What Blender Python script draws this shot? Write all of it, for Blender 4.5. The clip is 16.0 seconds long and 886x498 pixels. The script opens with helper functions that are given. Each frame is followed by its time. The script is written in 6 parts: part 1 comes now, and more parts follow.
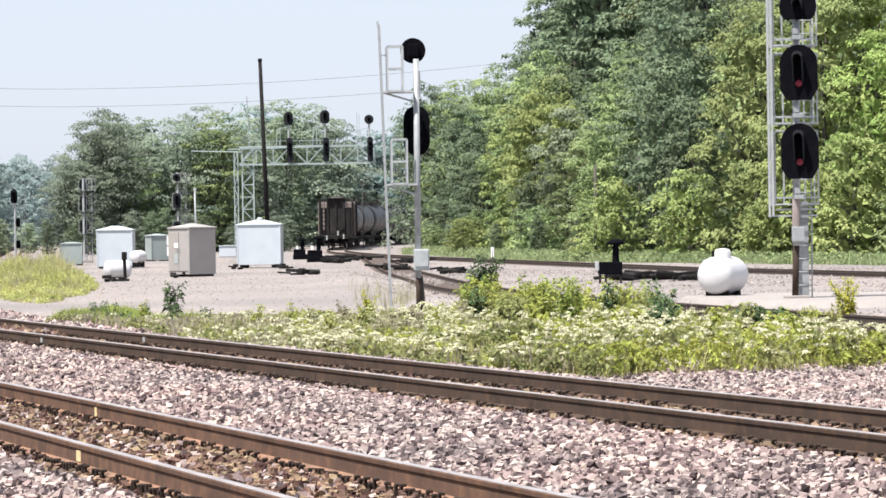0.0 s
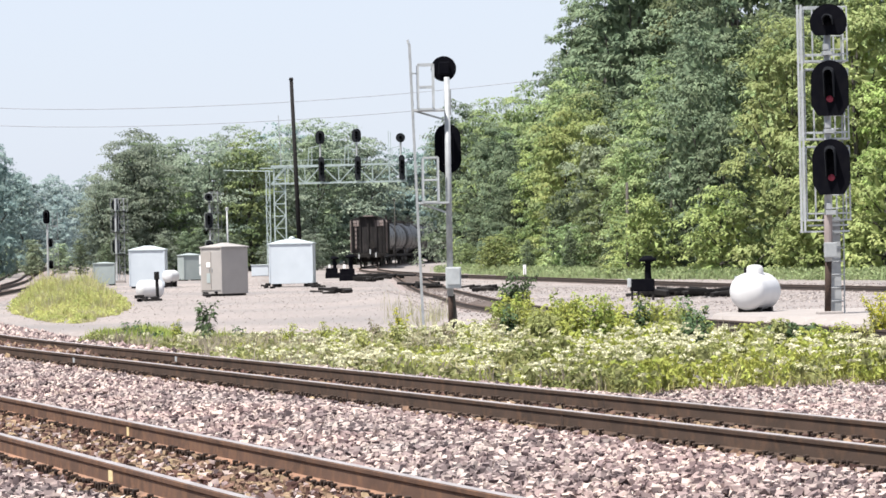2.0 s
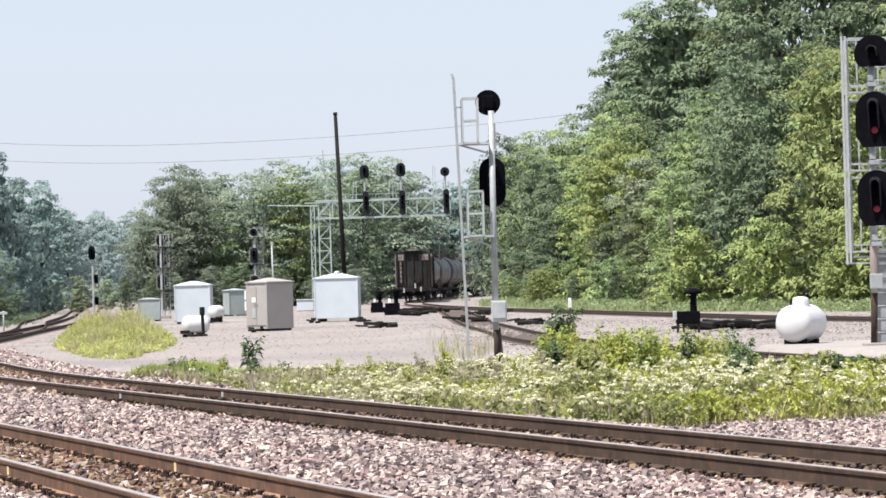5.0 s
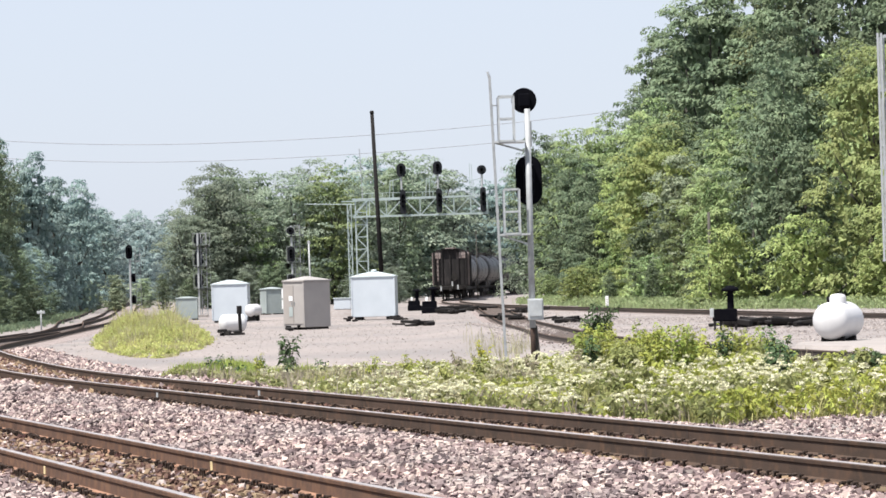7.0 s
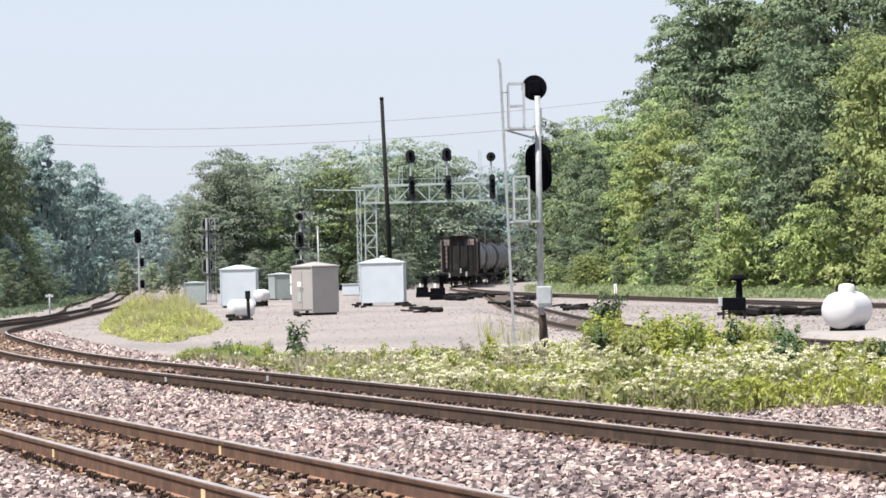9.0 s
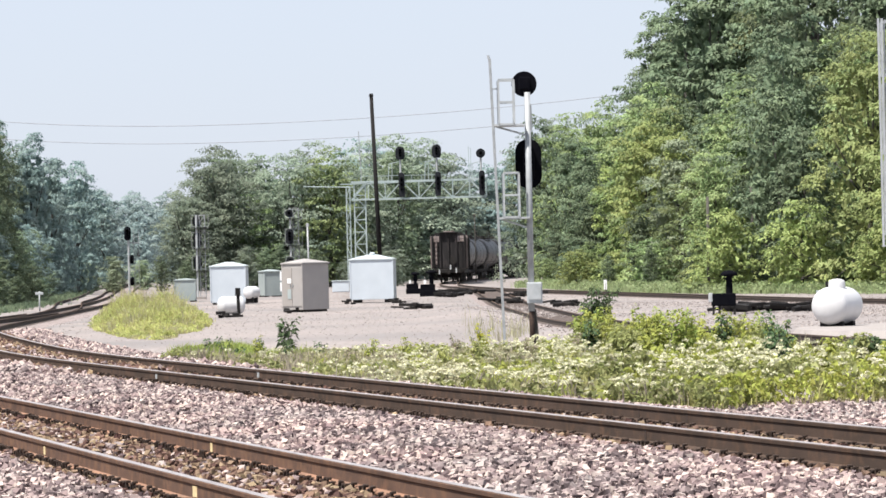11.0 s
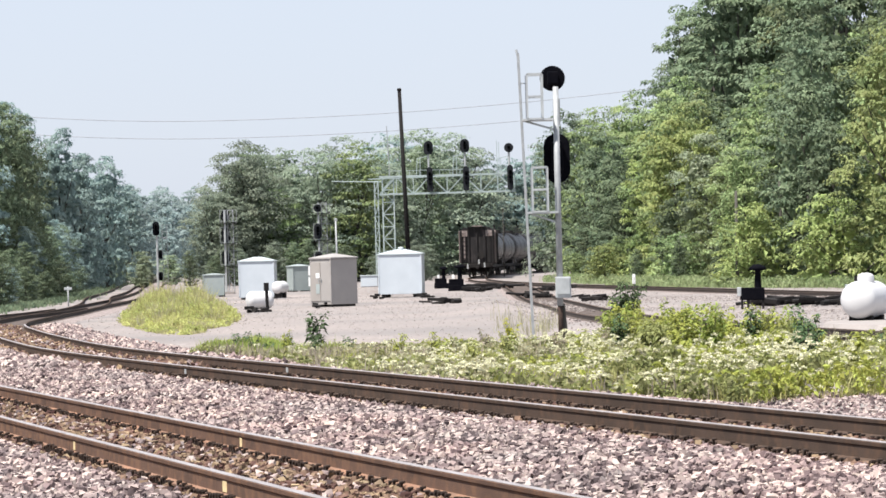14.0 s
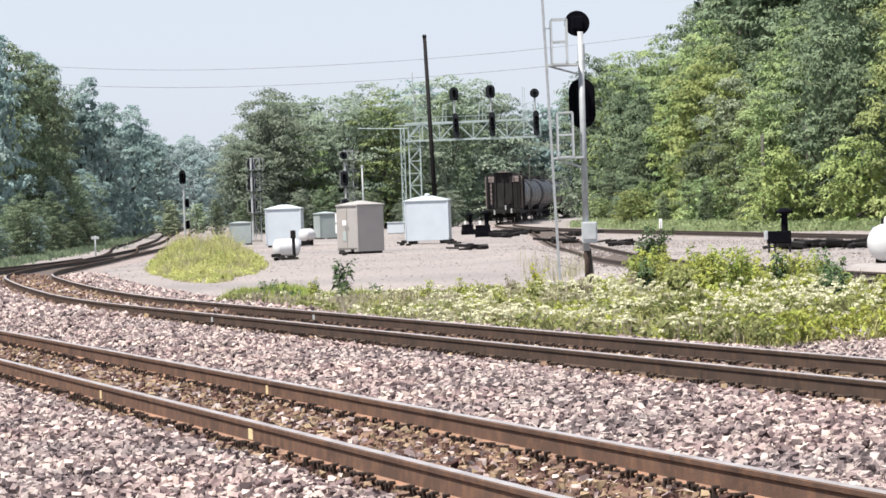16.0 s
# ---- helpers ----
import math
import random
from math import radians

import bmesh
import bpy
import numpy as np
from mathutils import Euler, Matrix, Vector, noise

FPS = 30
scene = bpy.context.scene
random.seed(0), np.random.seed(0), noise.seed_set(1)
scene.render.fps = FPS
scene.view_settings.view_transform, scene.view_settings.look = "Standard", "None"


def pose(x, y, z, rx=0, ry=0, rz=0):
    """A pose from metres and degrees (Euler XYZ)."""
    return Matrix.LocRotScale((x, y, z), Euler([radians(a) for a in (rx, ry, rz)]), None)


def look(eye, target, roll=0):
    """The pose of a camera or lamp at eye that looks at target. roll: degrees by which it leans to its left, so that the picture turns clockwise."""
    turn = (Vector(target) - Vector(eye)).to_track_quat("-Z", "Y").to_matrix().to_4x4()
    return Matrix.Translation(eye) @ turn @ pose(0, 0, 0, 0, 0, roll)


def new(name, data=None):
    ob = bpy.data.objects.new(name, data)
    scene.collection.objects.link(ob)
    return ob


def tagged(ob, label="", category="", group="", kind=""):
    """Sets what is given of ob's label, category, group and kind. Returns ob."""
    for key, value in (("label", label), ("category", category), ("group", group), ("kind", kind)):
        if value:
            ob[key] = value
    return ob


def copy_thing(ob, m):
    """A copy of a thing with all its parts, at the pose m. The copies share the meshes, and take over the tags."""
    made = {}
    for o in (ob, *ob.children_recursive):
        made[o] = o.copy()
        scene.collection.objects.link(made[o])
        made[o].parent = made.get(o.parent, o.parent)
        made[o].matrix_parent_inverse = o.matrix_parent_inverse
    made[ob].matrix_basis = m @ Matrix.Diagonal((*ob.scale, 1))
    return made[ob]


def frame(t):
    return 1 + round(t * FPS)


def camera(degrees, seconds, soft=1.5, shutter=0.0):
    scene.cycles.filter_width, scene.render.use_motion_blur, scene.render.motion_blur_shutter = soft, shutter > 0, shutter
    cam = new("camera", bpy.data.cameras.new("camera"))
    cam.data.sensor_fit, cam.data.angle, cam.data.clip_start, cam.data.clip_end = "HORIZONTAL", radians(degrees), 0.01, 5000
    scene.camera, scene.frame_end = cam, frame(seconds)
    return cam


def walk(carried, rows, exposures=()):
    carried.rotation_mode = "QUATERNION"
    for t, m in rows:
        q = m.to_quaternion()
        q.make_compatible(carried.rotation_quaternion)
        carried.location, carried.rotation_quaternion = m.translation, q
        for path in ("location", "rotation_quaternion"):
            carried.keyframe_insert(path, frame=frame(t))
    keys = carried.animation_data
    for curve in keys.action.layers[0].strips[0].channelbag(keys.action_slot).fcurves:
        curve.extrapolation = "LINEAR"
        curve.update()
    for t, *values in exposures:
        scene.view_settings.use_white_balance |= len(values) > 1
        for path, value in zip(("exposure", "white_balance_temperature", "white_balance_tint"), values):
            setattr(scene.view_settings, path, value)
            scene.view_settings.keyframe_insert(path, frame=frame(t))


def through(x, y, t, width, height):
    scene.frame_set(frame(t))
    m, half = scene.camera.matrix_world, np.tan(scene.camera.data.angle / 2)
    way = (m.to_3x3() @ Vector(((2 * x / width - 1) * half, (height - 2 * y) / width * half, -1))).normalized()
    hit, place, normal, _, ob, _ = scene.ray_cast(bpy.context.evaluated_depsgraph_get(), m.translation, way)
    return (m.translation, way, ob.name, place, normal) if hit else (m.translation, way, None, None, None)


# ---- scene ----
cam = camera(13.8, 16.0, soft=1.6)
# seconds, heading to the right of +y, tilt up, lean (degrees), sway and lift (metres)
PATH = (
    (0.0, 2.641, -0.206, 0.86, -0.007, 0.003),
    (0.5, 2.500, -0.382, 0.91, 0.006, 0.002),
    (1.0, 2.308, -0.388, 1.01, 0.013, 0.002),
    (1.5, 2.178, -0.257, 1.06, 0.010, -0.004),
    (2.0, 2.139, 0.084, 1.20, 0.007, 0.003),
    (2.5, 2.107, 0.291, 1.36, 0.007, 0.001),
    (3.0, 2.046, 0.520, 1.47, 0.002, 0.003),
    (3.5, 1.915, 0.626, 1.51, -0.004, 0.004),
    (4.0, 1.757, 0.667, 1.52, -0.013, 0.002),
    (6.5, 1.001, 0.559, 1.68, 0.012, 0.007),
    (7.0, 0.869, 0.616, 1.70, 0.012, 0.006),
    (7.5, 0.787, 0.593, 1.56, 0.017, -0.001),
    (8.0, 0.761, 0.478, 1.44, 0.013, 0.000),
    (8.5, 0.742, 0.418, 1.37, 0.001, 0.001),
    (9.0, 0.731, 0.413, 1.26, -0.004, 0.002),
    (11.5, 0.908, 0.308, 1.42, -0.017, -0.000),
    (12.0, 0.838, 0.256, 1.43, -0.018, -0.002),
    (12.5, 0.737, 0.241, 1.45, -0.016, -0.001),
    (13.0, 0.641, 0.264, 1.43, -0.025, -0.005),
    (13.5, 0.535, 0.263, 1.41, -0.027, -0.001),
    (14.0, 0.448, 0.280, 1.49, -0.024, 0.003),
    (14.5, 0.355, 0.226, 1.58, -0.015, 0.000),
    (15.0, 0.233, 0.022, 1.71, -0.007, 0.001),
    (15.5, 0.123, -0.264, 1.84, 0.001, -0.001),
    (16.0, -0.002, -0.547, 1.97, 0.001, -0.001),
)
EYE_HEIGHT = 1.52


def camera_pose(heading, tilt, lean, sway, lift):
    a, b = radians(heading), radians(tilt)
    eye = Vector((sway, 0.0, EYE_HEIGHT + lift))
    way = Vector((math.sin(a) * math.cos(b), math.cos(a) * math.cos(b), math.sin(b)))
    return look(eye, eye + way * 100.0, -lean)


walk(cam, [(row[0], camera_pose(*row[1:])) for row in PATH], exposures=((0.0, 0.9), (2.5, 0.9), (4.0, 0.82), (16.0, 0.82)))

# ---- world and sun ----
SUN_HIGH, SUN_TURN = 64.0, -132.0   # elevation, and degrees round from +y (negative: to the left)
world = bpy.data.worlds.new("hazy_summer_sky")
scene.world = world
world.use_nodes = True
wn = world.node_tree.nodes
sky = wn.new("ShaderNodeTexSky")
sky.sky_type = "NISHITA"
sky.sun_disc = False
sky.sun_elevation, sky.sun_rotation = radians(SUN_HIGH), radians(SUN_TURN)
sky.air_density, sky.dust_density, sky.ozone_density = 1.0, 1.2, 1.5
# the sky through bright summer haze
haze = wn.new("ShaderNodeMix")
haze.data_type = "RGBA"
haze.inputs[0].default_value = 0.86
haze.inputs[7].default_value = (3.05, 3.3, 3.88, 1.0)
world.node_tree.links.new(sky.outputs[0], haze.inputs[6])
wn["Background"].inputs["Strength"].default_value = 0.13
world.node_tree.links.new(haze.outputs[2], wn["Background"].inputs["Color"])
sun_data = bpy.data.lights.new("sun", "SUN")
sun_data.energy, sun_data.angle, sun_data.color = 5.0, radians(1.0), (1.0, 0.95, 0.88)
sun = new("sun", sun_data)
sun_way = Vector((math.sin(radians(SUN_TURN)) * math.cos(radians(SUN_HIGH)),
                  math.cos(radians(SUN_TURN)) * math.cos(radians(SUN_HIGH)), math.sin(radians(SUN_HIGH))))
sun.matrix_world = look(sun_way * 400.0, (0.0, 0.0, 0.0))


# ---- materials ----
def material(name, colour, rough=0.8, metal=0.0, second=None, scale=3.0, mix=0.5, bump=0.0, bump_scale=40.0,
             third=None, third_scale=25.0, third_amount=0.4, vary=0.0, island=0.0, stretch=(1, 1, 1), spec=0.3):
    """Base colour broken up by two noises, with fine relief; vary and island shift the value piece by piece."""
    m = bpy.data.materials.new(name)
    m.use_nodes = True
    nt = m.node_tree
    n, l = nt.nodes, nt.links
    b = n["Principled BSDF"]
    b.inputs["Roughness"].default_value = rough
    b.inputs["Metallic"].default_value = metal
    b.inputs["Specular IOR Level"].default_value = spec
    coord = n.new("ShaderNodeTexCoord")
    mapping = n.new("ShaderNodeMapping")
    mapping.inputs["Scale"].default_value = stretch
    l.new(coord.outputs["Object"], mapping.inputs[0])

    def noise_of(s, detail=4.0):
        t = n.new("ShaderNodeTexNoise")
        t.inputs["Scale"].default_value = s
        t.inputs["Detail"].default_value = detail
        l.new(mapping.outputs[0], t.inputs["Vector"])
        return t.outputs[0]

    def blend(fac, a, c):
        x = n.new("ShaderNodeMix")
        x.data_type = "RGBA"
        l.new(fac, x.inputs[0]) if hasattr(fac, "is_linked") else None
        for sock, v in ((x.inputs[6], a), (x.inputs[7], c)):
            if isinstance(v, tuple):
                sock.default_value = (*v, 1.0)
            else:
                l.new(v, sock)
        return x.outputs[2]

    def ramp(fac, lo, hi):
        r = n.new("ShaderNodeMapRange")
        r.inputs[1].default_value, r.inputs[2].default_value = lo, hi
        l.new(fac, r.inputs[0])
        return r.outputs[0]

    out = colour
    if second:
        out = blend(ramp(noise_of(scale), 0.5 - 0.3 * mix, 0.5 + 0.4 * (1 - mix)), out, second)
    if third:
        out = blend(ramp(noise_of(third_scale, 6.0), 1.0 - third_amount - 0.15, 1.0 - third_amount + 0.15), out, third)
    for amount, node, socket in ((vary, "ShaderNodeObjectInfo", "Random"), (island, "ShaderNodeNewGeometry", "Random Per Island")):
        if amount:
            src = n.new(node)
            hsv = n.new("ShaderNodeHueSaturation")
            r = n.new("ShaderNodeMapRange")
            r.inputs[3].default_value, r.inputs[4].default_value = 1.0 - amount, 1.0 + amount
            l.new(src.outputs[socket], r.inputs[0])
            l.new(r.outputs[0], hsv.inputs["Value"])
            r2 = n.new("ShaderNodeMapRange")
            r2.inputs[3].default_value, r2.inputs[4].default_value = 0.5 - 0.05 * amount, 0.5 + 0.05 * amount
            l.new(src.outputs[socket], r2.inputs[0])
            l.new(r2.outputs[0], hsv.inputs["Hue"])
            if isinstance(out, tuple):
                hsv.inputs["Color"].default_value = (*out, 1.0)
            else:
                l.new(out, hsv.inputs["Color"])
            out = hsv.outputs[0]
    if isinstance(out, tuple):
        b.inputs["Base Color"].default_value = (*out, 1.0)
    else:
        l.new(out, b.inputs["Base Color"])
    if bump:
        bn = n.new("ShaderNodeBump")
        bn.inputs["Strength"].default_value = bump
        bn.inputs["Distance"].default_value = 0.02
        l.new(noise_of(bump_scale, 5.0), bn.inputs["Height"])
        l.new(bn.outputs[0], b.inputs["Normal"])
    return m


def leaf_material(name, dark, light, through=0.25, island=0.24, vary=0.26):
    m = material(name, dark, 0.55, second=light, scale=0.35, mix=0.5, island=island, vary=vary, spec=0.06)
    n, l = m.node_tree.nodes, m.node_tree.links
    b = n["Principled BSDF"]
    tr = n.new("ShaderNodeBsdfTranslucent")
    l.new(b.inputs["Base Color"].links[0].from_socket, tr.inputs["Color"])
    mixed = n.new("ShaderNodeMixShader")
    mixed.inputs[0].default_value = through
    l.new(b.outputs[0], mixed.inputs[1])
    l.new(tr.outputs[0], mixed.inputs[2])
    l.new(mixed.outputs[0], n["Material Output"].inputs[0])
    return m


M = {
    "gravel": material("yard_gravel", (0.295, 0.260, 0.246), 0.95, second=(0.180, 0.172, 0.173), scale=0.09, bump=1.0, bump_scale=9.0,
                       third=(0.19, 0.165, 0.155), third_scale=5.0, third_amount=0.45),
    # near-black brown: shade in the gaps between the stones, put into colour
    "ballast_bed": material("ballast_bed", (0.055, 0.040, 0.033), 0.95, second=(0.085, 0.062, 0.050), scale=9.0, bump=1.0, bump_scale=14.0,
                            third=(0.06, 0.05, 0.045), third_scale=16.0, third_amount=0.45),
    "stone": material("ballast_stone", (0.318, 0.237, 0.225), 0.9, second=(0.232, 0.192, 0.189), scale=0.5, island=0.78, spec=0.2),
    "rusty_stone": material("rust_stained_stone", (0.200, 0.125, 0.092), 0.92, second=(0.11, 0.074, 0.058), scale=1.2, island=0.75, spec=0.15),
    "rail_red": material("red_brown_rail_steel", (0.135, 0.084, 0.064), 0.85, 0.0, second=(0.085, 0.056, 0.045), scale=1.5, bump=0.25, bump_scale=60, third=(0.20, 0.115, 0.075), third_scale=6.0, third_amount=0.4, spec=0.06),
    "rail_side": material("rusty_rail_steel", (0.086, 0.060, 0.048), 0.85, 0.0, second=(0.055, 0.042, 0.035), scale=1.5, bump=0.25,
                          bump_scale=60, third=(0.13, 0.080, 0.055), third_scale=6.0, third_amount=0.35, spec=0.05),
    "rail_foot": material("orange_rust_rail_foot", (0.27, 0.150, 0.098), 0.9, second=(0.17, 0.105, 0.075), scale=2.5, bump=0.3, bump_scale=50),
    "ballast_far": material("far_ballast", (0.33, 0.28, 0.27), 0.95, second=(0.24, 0.205, 0.195), scale=1.2, bump=1.0, bump_scale=12.0, third=(0.11, 0.085, 0.075), third_scale=9.0, third_amount=0.45),
    # dull unworn rail steel, its colour darkened for the rails' shadowed sides
    "rail_dark": material("dull_shaded_rail_steel", (0.045, 0.036, 0.032), 0.85, 0.0, second=(0.06, 0.045, 0.038), scale=1.0),
    "track_bed": material("dark_oily_track_bed", (0.13, 0.10, 0.088), 0.95, second=(0.075, 0.058, 0.05), scale=1.5, bump=1.0, bump_scale=10.0, third=(0.045, 0.036, 0.032), third_scale=6.0, third_amount=0.45),
    "rail_head": material("worn_bright_rail_head", (0.50, 0.45, 0.43), 0.4, 0.6, second=(0.36, 0.31, 0.29), scale=2.0),
    "tie": material("weathered_tie_wood", (0.11, 0.085, 0.07), 0.9, second=(0.17, 0.135, 0.11), scale=4.0, bump=0.5, vary=0.3, stretch=(6, 1, 6)),
    "spike": material("rusty_spike_iron", (0.03, 0.021, 0.018), 0.9, 0.0, second=(0.06, 0.038, 0.028), scale=30.0),
    "paint_mark": material("yellow_paint_mark", (0.75, 0.62, 0.35), 0.7, second=(0.6, 0.45, 0.25), scale=30.0),
    "galvanised": material("galvanised_steel", (0.36, 0.375, 0.385), 0.55, 0.2, second=(0.28, 0.295, 0.305), scale=6.0),
    "truss": material("pale_galvanised_truss", (0.44, 0.51, 0.51), 0.5, 0.3, second=(0.34, 0.41, 0.41), scale=2.0),
    "alu": material("dull_aluminium", (0.48, 0.50, 0.51), 0.5, 0.3, second=(0.38, 0.40, 0.41), scale=5.0),
    "black": material("matt_black_paint", (0.0035, 0.0037, 0.006), 0.85, second=(0.006, 0.006, 0.008), scale=5.0, spec=0.03),
    # black paint lightened for haze on far heads and sheen on hoods
    "lifted_black": material("lifted_black_paint", (0.016, 0.018, 0.022), 0.8, second=(0.026, 0.028, 0.032), scale=5.0, spec=0.1),
    "yard_stone": material("pale_yard_stone", (0.30, 0.265, 0.25), 0.95, second=(0.24, 0.215, 0.20), scale=0.5, island=0.3, spec=0.15),
    "siding_stone": material("grey_brown_siding_stone", (0.285, 0.25, 0.235), 0.95, second=(0.205, 0.185, 0.18), scale=0.5, island=0.32, spec=0.15),
    "shed_white": material("white_painted_aluminium", (0.50, 0.545, 0.59), 0.55, second=(0.46, 0.505, 0.55), scale=1.5, third=(0.50, 0.51, 0.515), third_scale=3.0, third_amount=0.2),
    "shed_tan": material("taupe_painted_steel", (0.325, 0.306, 0.293), 0.6, second=(0.29, 0.275, 0.265), scale=1.2, third=(0.27, 0.24, 0.22), third_scale=3.0, third_amount=0.2),
    "shed_door": material("darker_taupe_paint", (0.28, 0.26, 0.245), 0.6, second=(0.32, 0.295, 0.275), scale=1.2),
    "shed_grey": material("grey_green_painted_steel", (0.31, 0.35, 0.35), 0.6, second=(0.26, 0.30, 0.30), scale=1.2),
    "roof_white": material("pale_roof_sheet", (0.45, 0.50, 0.52), 0.5, second=(0.40, 0.45, 0.47), scale=2.0),
    "tank_white": material("white_tank_paint", (0.56, 0.56, 0.57), 0.42, second=(0.50, 0.50, 0.51), scale=2.0, third=(0.42, 0.40, 0.37), third_scale=5.0, third_amount=0.16, spec=0.5),
    "concrete": material("pale_concrete", (0.30, 0.272, 0.258), 0.9, second=(0.245, 0.225, 0.215), scale=1.5, bump=0.3, third=(0.34, 0.31, 0.295), third_scale=9.0, third_amount=0.3),
    "pole_wood": material("dark_creosoted_wood", (0.007, 0.0065, 0.007), 0.9, second=(0.012, 0.010, 0.010), scale=3.0, bump=0.4, stretch=(5, 5, 0.4)),
    "bark": material("grey_brown_bark", (0.085, 0.080, 0.070), 0.95, second=(0.05, 0.047, 0.042), scale=4.0, bump=0.8, bump_scale=14.0, stretch=(2, 2, 0.5)),
    "car_black": material("sooty_black_tank_paint", (0.006, 0.006, 0.0065), 0.45, second=(0.011, 0.010, 0.010), scale=0.9, third=(0.022, 0.019, 0.017), third_scale=2.5, third_amount=0.3, spec=0.5),
    "car_grey": material("dirty_grey_tank_paint", (0.016, 0.0175, 0.02), 0.45, second=(0.009, 0.009, 0.0095), scale=0.9, third=(0.04, 0.034, 0.03), third_scale=2.0, third_amount=0.35),
    "hopper": material("rusted_brown_hopper_paint", (0.018, 0.016, 0.017), 0.75, second=(0.010, 0.009, 0.0095), scale=0.8, third=(0.062, 0.053, 0.053), third_scale=2.4, third_amount=0.32, stretch=(2, 2, 0.35)),
    "hopper_pale": material("faded_pink_grey_panel", (0.30, 0.255, 0.245), 0.75, second=(0.14, 0.105, 0.097), scale=1.6, stretch=(2, 2, 0.4)),
    "undergear": material("black_underframe_steel", (0.010, 0.009, 0.009), 0.8, second=(0.02, 0.017, 0.016), scale=3.0),
    "red_lens": material("red_glass_lens", (0.20, 0.02, 0.04), 0.35),
    "wire": material("weathered_cable", (0.28, 0.29, 0.32), 0.6),
    "sign_white": material("white_sign_sheet", (0.8, 0.8, 0.8), 0.5),
    # leaf blue raised a little, for haze over the wood
    "leaf_a": leaf_material("broad_green_leaves", (0.160, 0.220, 0.105), (0.345, 0.410, 0.195), 0.32),
    "leaf_b": leaf_material("yellow_green_leaves", (0.215, 0.268, 0.105), (0.390, 0.440, 0.178), 0.32),
    "leaf_c": leaf_material("dark_blue_green_leaves", (0.110, 0.152, 0.100), (0.232, 0.282, 0.172), 0.32),
    "leaf_d": leaf_material("grey_green_leaves", (0.220, 0.278, 0.185), (0.400, 0.442, 0.310), 0.32),
    # blue-green and pale: aerial haze mixed into the leaf colour
    "leaf_e": leaf_material("haze_tinted_blue_green_leaves", (0.210, 0.292, 0.282), (0.340, 0.420, 0.388), 0.48),
    "leaf_f": leaf_material("olive_green_leaves", (0.155, 0.195, 0.105), (0.290, 0.325, 0.170), 0.30),
    "leaf_o": leaf_material("olive_autumn_tinged_leaves", (0.225, 0.275, 0.118), (0.390, 0.435, 0.195), 0.36),
    # olive green paled and greyed, the haze before the grove put into colour
    "leaf_g": leaf_material("haze_paled_olive_leaves", (0.205, 0.252, 0.198), (0.335, 0.382, 0.288), 0.45),
    # distance haze painted as a pale blue-green leaf colour
    "leaf_h": leaf_material("haze_paled_distant_leaves", (0.280, 0.358, 0.355), (0.390, 0.465, 0.445), 0.5),
    "lush": leaf_material("lush_green_grass_blades", (0.255, 0.320, 0.085), (0.405, 0.455, 0.140), 0.40, vary=0.05),
    "leaf_l": leaf_material("bright_lime_tree_leaves", (0.235, 0.310, 0.105), (0.410, 0.485, 0.185), 0.40),
    "leaf_k": leaf_material("deep_green_shrub_leaves", (0.055, 0.090, 0.045), (0.130, 0.180, 0.085), 0.2),
    "weed": leaf_material("fresh_weed_leaves", (0.205, 0.225, 0.090), (0.395, 0.410, 0.170), 0.34, vary=0.05),
    "leaf_w": leaf_material("olive_weed_leaves", (0.175, 0.185, 0.085), (0.345, 0.350, 0.150), 0.32, vary=0.05),
    "fresh": leaf_material("bright_lime_leaves", (0.270, 0.298, 0.078), (0.465, 0.482, 0.130), 0.36, vary=0.05),
    "dry_weed": leaf_material("dry_brown_weeds", (0.25, 0.215, 0.165), (0.37, 0.325, 0.26), 0.3, vary=0.05),
    "verge": leaf_material("pale_verge_grass", (0.27, 0.34, 0.17), (0.39, 0.45, 0.25), 0.4, vary=0.05),
    "grass": leaf_material("dry_yellow_green_grass", (0.38, 0.37, 0.15), (0.50, 0.46, 0.24), 0.4, vary=0.05),
    "straw": leaf_material("pale_straw_grass", (0.36, 0.34, 0.22), (0.48, 0.45, 0.31), 0.35, vary=0.05),
    "goldenrod": leaf_material("yellow_flower_heads", (0.40, 0.41, 0.06), (0.58, 0.55, 0.10), 0.4, vary=0.1),
    "goldenrod_pale": leaf_material("pale_yellow_green_flower_heads", (0.36, 0.37, 0.14), (0.48, 0.46, 0.20), 0.4),
    "bloom": leaf_material("cream_white_flower_umbels", (0.56, 0.55, 0.38), (0.70, 0.68, 0.50), 0.25, island=0.2, vary=0.05),
}


# ---- mesh helpers ----
def finish(name, bm, mat, parent=None, smooth=False):
    me = bpy.data.meshes.new(name)
    bm.to_mesh(me)
    bm.free()
    me.materials.append(M[mat] if isinstance(mat, str) else mat)
    if smooth:
        me.polygons.foreach_set("use_smooth", [True] * len(me.polygons))
    ob = new(name, me)
    ob.parent = parent
    return ob


def part(name, bm, mat, parent, label="", smooth=False):
    return tagged(finish(name, bm, mat, parent, smooth), label)


def thing(name, m, label, category, group="", kind=""):
    ob = new(name)
    ob.empty_display_size = 0.3
    ob.matrix_world = m
    return tagged(ob, label, category, group, kind)


